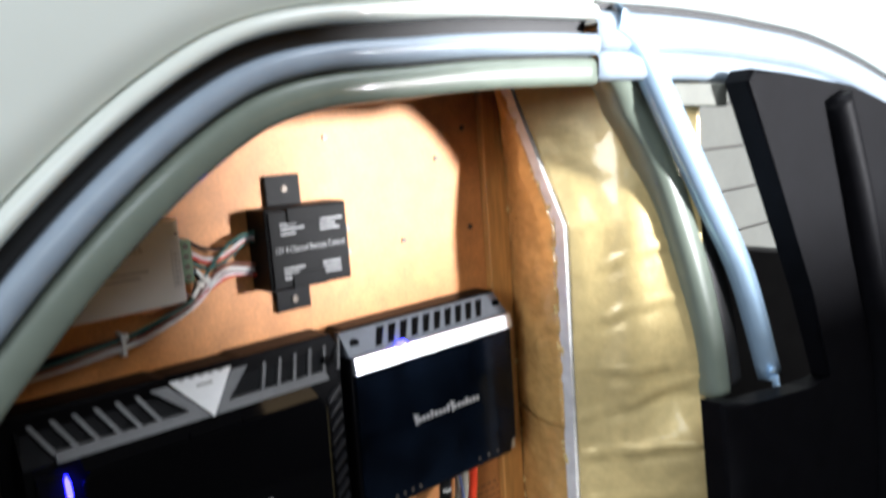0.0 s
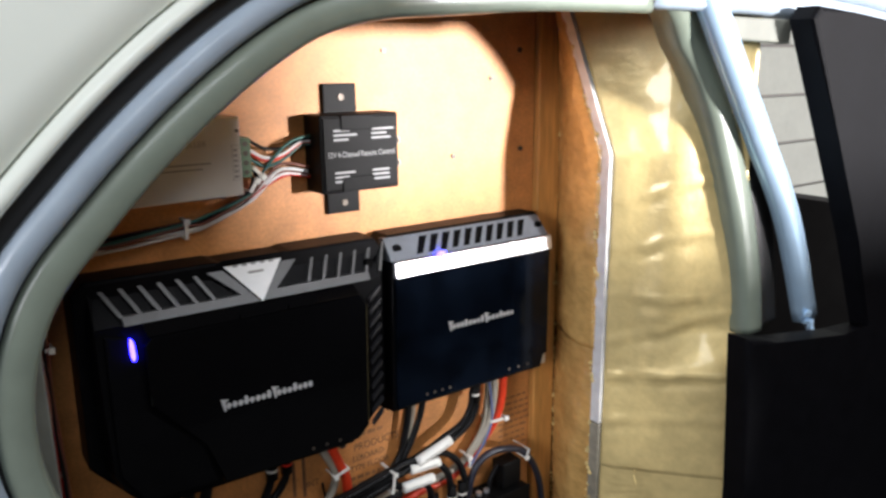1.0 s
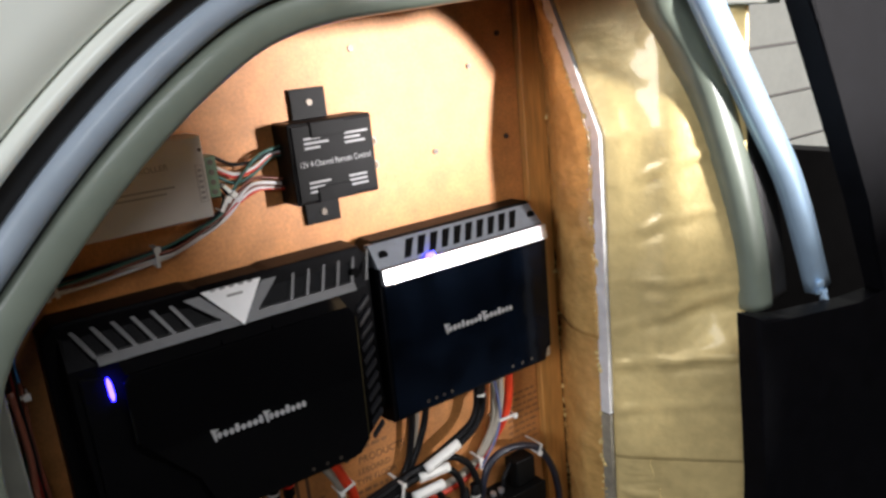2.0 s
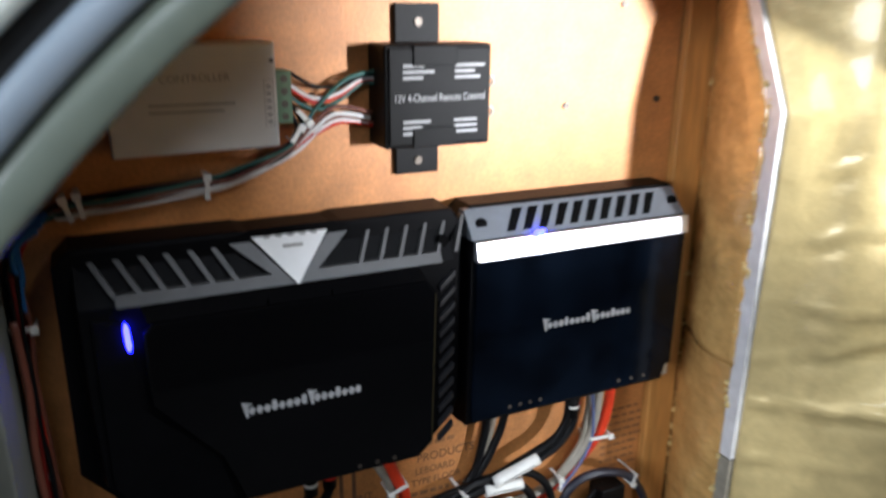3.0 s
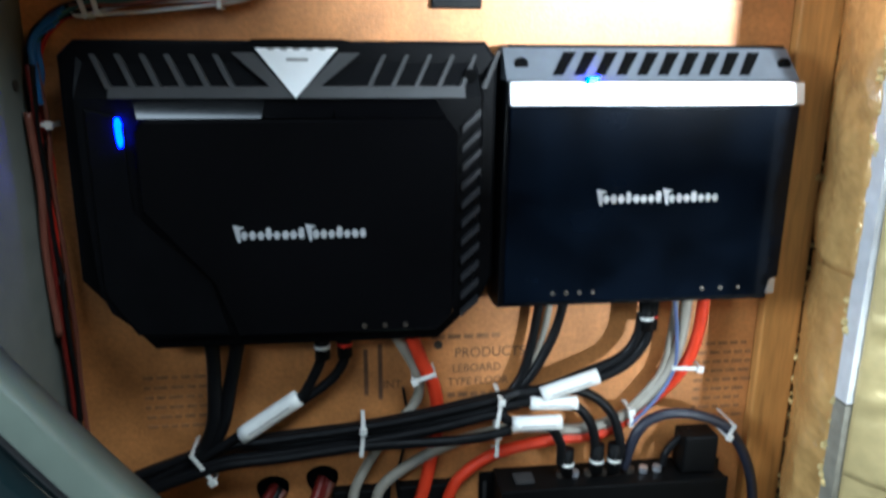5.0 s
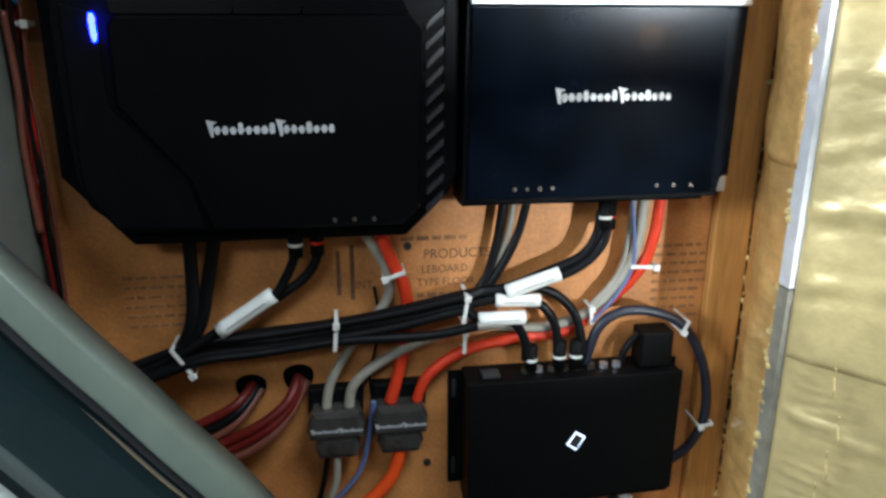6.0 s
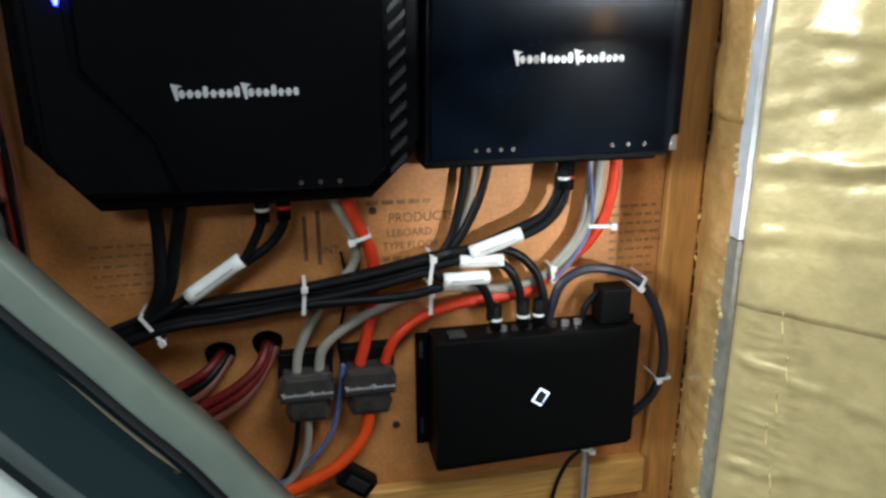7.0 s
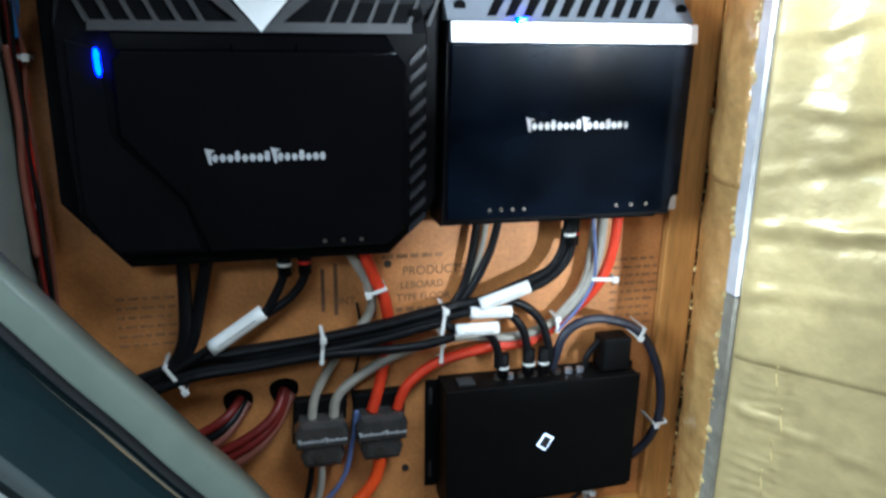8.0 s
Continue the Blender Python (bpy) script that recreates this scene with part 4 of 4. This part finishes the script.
cable("signal_cable", TRUNK[:3] + [(-0.120, 0.920), (-0.050, 0.926), (0.013, 0.936), (0.072, 0.949), (0.113, 0.955), (0.150, 0.969), (0.187, 0.986), (0.201, 1.008), (0.204, 1.032)], [-0.02] * 6 + [-0.022, -0.024, -0.026, -0.028, -0.03, -0.03], 0.0048, M_CABLE, LB, GB, shift=(0.004, 0))
cable("signal_cable", TRUNK[:3] + [(-0.120, 0.914), (-0.050, 0.921), (0.013, 0.929), (0.072, 0.940), (0.113, 0.949), (0.150, 0.962), (0.187, 0.979), (0.207, 1.003), (0.210, 1.032)], [-0.022] * 6 + [-0.024, -0.026, -0.028, -0.03, -0.03, -0.03], 0.0048, M_CABLE, LB, GB, shift=(0.0025, 0))
cable("signal_cable", TRUNK + [(0.085, 0.939), (0.105, 0.937), (0.124, 0.930), (0.137, 0.908), (0.140, 0.884)], [-0.030] * 7 + [-0.032, -0.034, -0.034, -0.03, -0.026], 0.0046, M_CABLE, LB, GB, shift=(-0.006, 0))
cable("signal_cable", TRUNK + [(0.102, 0.948), (0.142, 0.945), (0.160, 0.928), (0.168, 0.903), (0.169, 0.884)], [-0.018] * 7 + [-0.022, -0.026, -0.028, -0.026, -0.026], 0.0046, M_CABLE, LB, GB, shift=(-0.002, 0))
cable("signal_cable", TRUNK + [(0.100, 0.951), (0.148, 0.949), (0.174, 0.930), (0.184, 0.903), (0.186, 0.884)], [-0.026] * 7 + [-0.022, -0.022, -0.024, -0.026, -0.026], 0.0046, M_CABLE, LB, GB, shift=(0.006, 0))
cable("signal_cable", TRUNK[:6], -0.013, 0.0046, M_CABLE, LB, GB, shift=(-0.009, 0))
cable("signal_cable", TRUNK[:5] + [(0.04, 0.926), (0.082, 0.9335)], -0.034, 0.0046, M_CABLE, LB, GB, shift=(-0.008, 0))
cable("signal_cable", [(-0.082, 1.024), (-0.082, 1.004), (-0.095, 0.975), (-0.108, 0.960), (-0.154, 0.932), (-0.185, 0.914), (-0.235, 0.890)], -0.028, 0.0046, M_CABLE, "black signal cable from the larger amplifier", GB)
cable("signal_cable", [(-0.063, 1.024), (-0.063, 1.000), (-0.074, 0.980), (-0.098, 0.962), (-0.150, 0.930), (-0.190, 0.908)], -0.024, 0.0046, M_CABLE, "black signal cable from the larger amplifier", GB)
GS = "black speaker cables"
cable("speaker_cable", [(-0.174, 1.024), (-0.174, 0.986), (-0.180, 0.935), (-0.205, 0.903), (-0.260, 0.880)], -0.026, 0.0062, M_CABLE, "thick black speaker cable from the larger amplifier", GS)
cable("speaker_cable", [(-0.151, 1.024), (-0.161, 0.980), (-0.174, 0.932), (-0.200, 0.905)], -0.022, 0.0062, M_CABLE, "thick black speaker cable from the larger amplifier", GS)
cable("speaker_cable", [(0.110, 1.044), (0.105, 1.006), (0.096, 0.970), (0.080, 0.946)], -0.016, 0.0044, M_CABLE, "thin black speaker cable from the smaller amplifier", GS)
cable("speaker_cable", [(0.133, 1.044), (0.125, 1.011), (0.110, 0.978), (0.092, 0.952)], -0.016, 0.0044, M_CABLE, "thin black speaker cable from the smaller amplifier", GS)
cable("speaker_cable", [(0.121, 1.044), (0.116, 1.008), (0.103, 0.972), (0.086, 0.950)], -0.011, 0.0034, M_GCABLE, "grey speaker cable between two black ones", GS)
# plugs at the cable ends
def plug(x, z0, z1, y, band, label):
    p = thing("cable_plug", label, "plug", "signal plugs")
    bm = bmesh.new()
    add_disc(bm, x, y, (z0 + z1) / 2, 0.0066, z1 - z0, 16, "z")
    part("barrel", bm, M_CASE, p, "", True)
    part("colour_ring", add_disc(bmesh.new(), x, y, z0 + (z1 - z0) * 0.45, 0.0070, 0.0028, 16, "z"), band, p)
for x, z0, z1, y, band, lab in ((0.140, 0.871, 0.897, -0.025, M_TIE, "black plug with a white ring in the processor"), (0.169, 0.871, 0.900, -0.025, M_TIE, "black plug with a white ring in the processor"), (0.186, 0.871, 0.900, -0.025, M_TIE, "black plug with a white ring in the processor"),
                                (-0.082, 1.000, 1.026, -0.028, M_TIE, "black plug with a white ring under the larger amplifier"), (-0.063, 1.000, 1.026, -0.024, M_RED, "black plug with a red ring under the larger amplifier"),
                                (0.2035, 1.016, 1.042, -0.031, M_TIE, "black plug with a white ring under the smaller amplifier"), (0.2105, 1.014, 1.042, -0.024, M_RED, "black plug with a red ring under the smaller amplifier")):
    plug(x, z0, z1, y, band, lab)


def tag_sleeve(a, b, r):
    t = thing("label_sleeve", "white heat-shrink label sleeve on a black cable", "label sleeve", "label sleeves")
    bm = bmesh.new()
    mid = (Vector(a) + Vector(b)) / 2
    add_tube(bm, [a, mid, b], r, 12, 3)
    part("sleeve", bm, M_TAG, t, "", True)
    d = (Vector(b) - Vector(a))
    off = Vector((0, -r * 1.02, 0))
    part("print_bar", add_tube(bmesh.new(), [Vector(a) + d * 0.15 + off, mid + off, Vector(a) + d * 0.85 + off], 0.0006, 6, 2), M_INK, t)


for a, b, r in (((-0.104, -0.029, 0.965), (-0.154, -0.031, 0.932), 0.0078), ((0.112, -0.029, 0.956), (0.163, -0.031, 0.9735), 0.0072), ((0.084, -0.040, 0.9345), (0.128, -0.041, 0.9345), 0.0066), ((0.102, -0.028, 0.9480), (0.145, -0.030, 0.9470), 0.0064)):
    tag_sleeve(a, b, r)

# power and ground cables
cable("power_cable", [(0.262, 1.044), (0.259, 1.004), (0.248, 0.969), (0.220, 0.936), (0.179, 0.906), (0.125, 0.900), (0.073, 0.890), (0.039, 0.869), (0.026, 0.842)], [-0.02, -0.02, -0.018, -0.014, -0.012, -0.012, -0.014, -0.018, -0.02], 0.0056, M_POWER, "orange-red power cable from the smaller amplifier", "power cables")
cable("power_cable", [(-0.010, 1.030), (0.004, 0.990), (0.016, 0.961), (0.019, 0.921), (0.010, 0.874), (0.000, 0.842)], [-0.02, -0.02, -0.016, -0.010, -0.014, -0.02], 0.0062, M_POWER, "orange-red power cable from the larger amplifier", "power cables")
cable("power_cable", [(0.010, 0.792), (0.001, 0.762), (-0.023, 0.737), (-0.053, 0.721), (-0.100, 0.706), (-0.170, 0.690)], [-0.02, -0.024, -0.028, -0.03, -0.034, -0.04], 0.0068, M_ORANGE, "thick orange-red supply cable below the power block", "power cables")
cable("ground_cable", [(0.246, 1.044), (0.243, 0.999), (0.230, 0.959), (0.202, 0.926), (0.155, 0.911), (0.096, 0.916), (0.039, 0.906), (-0.006, 0.886), (-0.034, 0.864), (-0.040, 0.840)], [-0.02, -0.02, -0.018, -0.014, -0.013, -0.013, -0.014, -0.016, -0.018, -0.02], 0.0052, M_GCABLE, "grey ground cable from the smaller amplifier", "ground cables")
cable("ground_cable", [(-0.028, 1.030), (-0.011, 1.002), (0.001, 0.974), (-0.001, 0.946), (-0.032, 0.908), (-0.056, 0.868), (-0.062, 0.840)], [-0.02, -0.02, -0.016, -0.010, -0.012, -0.016, -0.02], 0.0048, M_GCABLE, "grey ground cable from the larger amplifier", "ground cables")
cable("ground_cable", [(-0.063, 0.792), (-0.068, 0.756), (-0.080, 0.722), (-0.110, 0.690)], -0.018, 0.0030, M_CABLE, "thin black wire below the ground block", "ground cables")
cable("ground_cable", [(-0.053, 0.792), (-0.057, 0.754), (-0.073, 0.722), (-0.105, 0.694)], -0.022, 0.0040, M_GCABLE, "grey cable below the ground block", "ground cables")
cable("remote_wire", [(0.231, 1.046), (0.237, 1.010), (0.238, 0.975), (0.224, 0.945), (0.20, 0.918)], -0.024, 0.0018, M_BLUE, "thin blue remote wire", "remote wires")
cable("remote_wire", [(0.237, 1.046), (0.235, 1.005), (0.228, 0.965), (0.20, 0.930)], -0.016, 0.0034, M_GCABLE, "pale grey remote wire", "remote wires")
cable("remote_wire", [(-0.016, 0.845), (-0.020, 0.815), (-0.030, 0.771), (-0.052, 0.740), (-0.078, 0.720), (-0.12, 0.700)], -0.020, 0.0028, M_BLUE, "blue wire passing between the blocks", "remote wires")
cable("remote_wire", [(-0.012, 0.96), (-0.008, 0.92), (-0.018, 0.87), (-0.017, 0.845)], -0.008, 0.0014, M_CABLE, "thin black wire behind the bundle", "remote wires")
cable("harness", [(0.197, 0.872), (0.206, 0.911), (0.226, 0.928), (0.257, 0.929), (0.293, 0.912), (0.319, 0.870), (0.329, 0.815), (0.320, 0.774), (0.298, 0.748), (0.270, 0.722)], [-0.022, -0.026, -0.028, -0.03, -0.03, -0.03, -0.03, -0.026, -0.02, -0.012], 0.0050, M_NAVY, "dark navy harness looped round the processor", "harnesses")
cable("harness", [(0.236, 0.872), (0.238, 0.885), (0.250, 0.900), (0.262, 0.906)], -0.022, 0.0036, M_CABLE, "short black harness lead at the processor plug", "harnesses")
cable("harness", [(0.252, 0.732), (0.248, 0.718), (0.227, 0.700), (0.212, 0.660), (0.205, 0.60)], -0.024, 0.0024, M_CABLE, "thin black lead hanging below the processor", "harnesses")
cable("harness", [(0.252, 0.732), (0.247, 0.715), (0.246, 0.683), (0.245, 0.60)], -0.026, 0.0030, M_GCABLE, "grey lead hanging below the processor", "harnesses")
cable("harness", [(0.256, 0.732), (0.251, 0.712), (0.251, 0.683), (0.250, 0.60)], -0.024, 0.0018, M_BLUE, "thin blue lead hanging below the processor", "harnesses")
for k, (mat, lab) in enumerate(((M_DULL_RED, "dull red cable coming out of a hole in the board"), (M_DULL_RED, "dull red cable coming out of a hole in the board"), (M_BROWN, "dark red cable coming out of a hole in the board"))):
    cable("loom_cable", [(-0.088 + 0.004 * k, 0.868 - 0.003 * k), (-0.099 - 0.001 * k, 0.850 - 0.009 * k), (-0.127, 0.831 - 0.010 * k), (-0.180, 0.808 - 0.010 * k), (-0.25, 0.78 - 0.008 * k)], [0.0, -0.02, -0.028, -0.03, -0.03], 0.0050, mat, lab, "loom cables")
for k, (mat, lab) in enumerate(((M_DULL_RED, "dull red cable coming out of a hole in the board"), (M_CABLE, "black cable coming out of a hole in the board"), (M_BROWN, "dark red cable coming out of a hole in the board"))):
    cable("loom_cable", [(-0.132 + 0.004 * k, 0.862 - 0.003 * k), (-0.145, 0.853 - 0.009 * k), (-0.170, 0.841 - 0.010 * k), (-0.23, 0.82 - 0.010 * k)], [0.0, -0.02, -0.026, -0.03], 0.0046, mat, lab, "loom cables")
clip = thing("cable_clip", "black plastic cable clip tilted on the cleat", "cable clip")
bm = box(-0.019, 0.019, -0.034, -0.0165, -0.012, 0.012, 0.002)
bm.transform(Matrix.Translation((-0.008, 0, 0.713)) @ pose(0, 0, 0, 0, 38, 0))
part("body", bm, M_CASE, clip)
bm = box(-0.012, 0.012, -0.036, -0.0335, -0.006, 0.006, 0.001)
bm.transform(Matrix.Translation((-0.008, 0, 0.713)) @ pose(0, 0, 0, 0, 38, 0))
part("ridge", bm, M_RUBBER, clip)


# ---- thin wires above ----
HARNESS = [(-0.083, 1.318), (-0.124, 1.303), (-0.151, 1.296), (-0.213, 1.290), (-0.248, 1.286), (-0.272, 1.276), (-0.287, 1.253), (-0.290, 1.207), (-0.288, 1.160), (-0.294, 1.112), (-0.297, 1.073), (-0.292, 1.012), (-0.29, 0.95)]
GW = "thin wires in the upper loom"
wires = ((M_WWIRE, "white"), (M_WWIRE, "white"), (M_BROWN, "brown"), (M_RED, "red"), (M_CABLE, "black"), (M_GREENW, "green"), (M_BROWN, "brown"), (M_CABLE, "black"))
for k, (mat, colour) in enumerate(wires):
    du = -0.0075 + 0.0022 * k if k > 2 else -0.0072 + 0.0042 * k
    rnd = random.Random(k)
    body_w = [(x + rnd.uniform(-0.0025, 0.0025), z + rnd.uniform(-0.0035, 0.0035)) for x, z in HARNESS]
    if k in (0, 1, 2):
        lead = [(-0.012, 1.342 + 0.002 * k), (-0.042, 1.346 + 0.003 * k), (-0.062, 1.335 + 0.002 * k)]
        body_w = body_w[:5] + [(-0.258, 1.287)]
    elif k in (3, 6):
        lead = [(-0.009, 1.336 - 0.003 * (k == 6)), (-0.036, 1.340), (-0.062, 1.330)]
    elif k == 5:
        lead = [(-0.009, 1.378), (-0.033, 1.372), (-0.056, 1.352), (-0.072, 1.332)]
    else:
        lead = [(-0.079, 1.357), (-0.072, 1.347), (-0.070, 1.335)]
    cable("wire", lead + body_w, -0.012 - 0.003 * (k % 3), 0.0017, mat, "thin %s wire in the upper loom" % colour, GW, "wire", shift=(-du * 0.7, 0))
for k in range(5):
    cable("wire", [(-0.262 - 0.002 * k, 1.286 - 0.003 * k), (-0.276 - 0.002 * k, 1.277 - 0.003 * k), (-0.285 - 0.0015 * (k % 3), 1.262 - 0.002 * k), (-0.2905 + 0.002 * (k % 4), 1.238), (-0.290 + 0.002 * (k % 3), 1.215)], -0.016 - 0.003 * (k % 3), 0.0021, M_LOOM_BLUE, "blue wire at the corner of the loom", GW, "wire")
for k, (mat, colour) in enumerate(((M_DULL_RED, "dull red"), (M_RED, "red"), (M_CABLE, "black"), (M_BROWN, "brown"), (M_NAVY, "navy"), (M_DULL_RED, "dull red"))):
    rnd = random.Random(40 + k)
    cable("wire", [(-0.292 + 0.0022 * (k % 4) + rnd.uniform(-0.002, 0.002), z) for z in (1.245, 1.20, 1.16, 1.115, 1.075, 1.03, 0.98, 0.93)], -0.017 - 0.004 * (k % 3), 0.0021, mat, "thin %s wire hanging in the loom beside the side board" % colour, GW, "wire")
for z0, z1, mat, colour in ((1.381, 1.377, M_CABLE, "black"), (1.371, 1.374, M_WWIRE, "white"), (1.368, 1.373, M_RED, "red"), (1.362, 1.371, M_GREENW, "green")):
    cable("wire", [(-0.079, z0), (-0.060, z0 - 0.011), (-0.040, z0 - 0.010 + (z1 - z0) * 0.5), (-0.020, z1 - 0.001), (-0.008, z1)], -0.014, 0.0017, mat, "thin %s wire between the control boxes" % colour, "wires between the boxes", "wire")
cable("wire", [(-0.294, 1.21), (-0.292, 1.15), (-0.295, 1.10), (-0.293, 1.03)], -0.028, 0.0030, M_BROWN, "dark red wire running down beside the side board", GW, "wire")


# ---- nylon ties ----
def tie(x, z, y, angle, length, tail=0.0):
    """A band round a bundle: angle is the way the band runs across it, in degrees."""
    t = thing("cable_tie", "pale nylon cable tie round the cables", "cable tie", "cable ties")
    bm = box(-length / 2, length / 2, y - 0.0012, y + 0.0002, -0.0019, 0.0019, 0.0004)
    for sx in (-1, 1):
        add_box(bm, sx * length / 2 - 0.0008, sx * length / 2 + 0.0008, y - 0.0012, -0.003, -0.0019, 0.0019)
    bm.transform(Matrix.Translation((x, 0, z)) @ pose(0, 0, 0, 0, angle, 0))
    part("band", bm, M_TIE, t)
    bm = box(length / 2 - 0.004, length / 2 + 0.002, y - 0.0042, y - 0.0008, -0.0032, 0.0032, 0.0006)
    bm.transform(Matrix.Translation((x, 0, z)) @ pose(0, 0, 0, 0, angle, 0))
    part("head", bm, M_TIE, t)
    if tail:
        bm = box(length / 2, length / 2 + tail, y - 0.003, y - 0.002, -0.0015, 0.0015, 0.0003)
        bm.transform(Matrix.Translation((x, 0, z)) @ pose(0, 0, 0, 0, angle, 0))
        part("tail", bm, M_TIE, t)


for args in ((0.006, 0.976, -0.025, 162, 0.020), (0.249, 0.974, -0.026, 3, 0.026), (-0.050, 0.923, -0.038, -85, 0.026), (0.072, 0.943, -0.036, -82, 0.026), (0.074, 0.903, -0.021, -88, 0.022), (-0.188, 0.905, -0.036, 58, 0.032), (0.294, 0.912, -0.036, 115, 0.013), (0.328, 0.799, -0.036, 172, 0.014),
             (-0.149, 1.296, -0.020, -88, 0.018), (-0.240, 1.290, -0.019, -100, 0.018), (-0.249, 1.288, -0.019, -105, 0.018), (-0.076, 1.333, -0.020, -55, 0.014), (-0.070, 1.346, -0.020, 50, 0.014), (-0.290, 1.200, -0.020, 2, 0.018), (-0.298, 1.076, -0.020, 4, 0.018), (0.200, 0.925, -0.024, -95, 0.016), (0.248, 0.716, -0.030, 15, 0.012)):
    tie(*args)
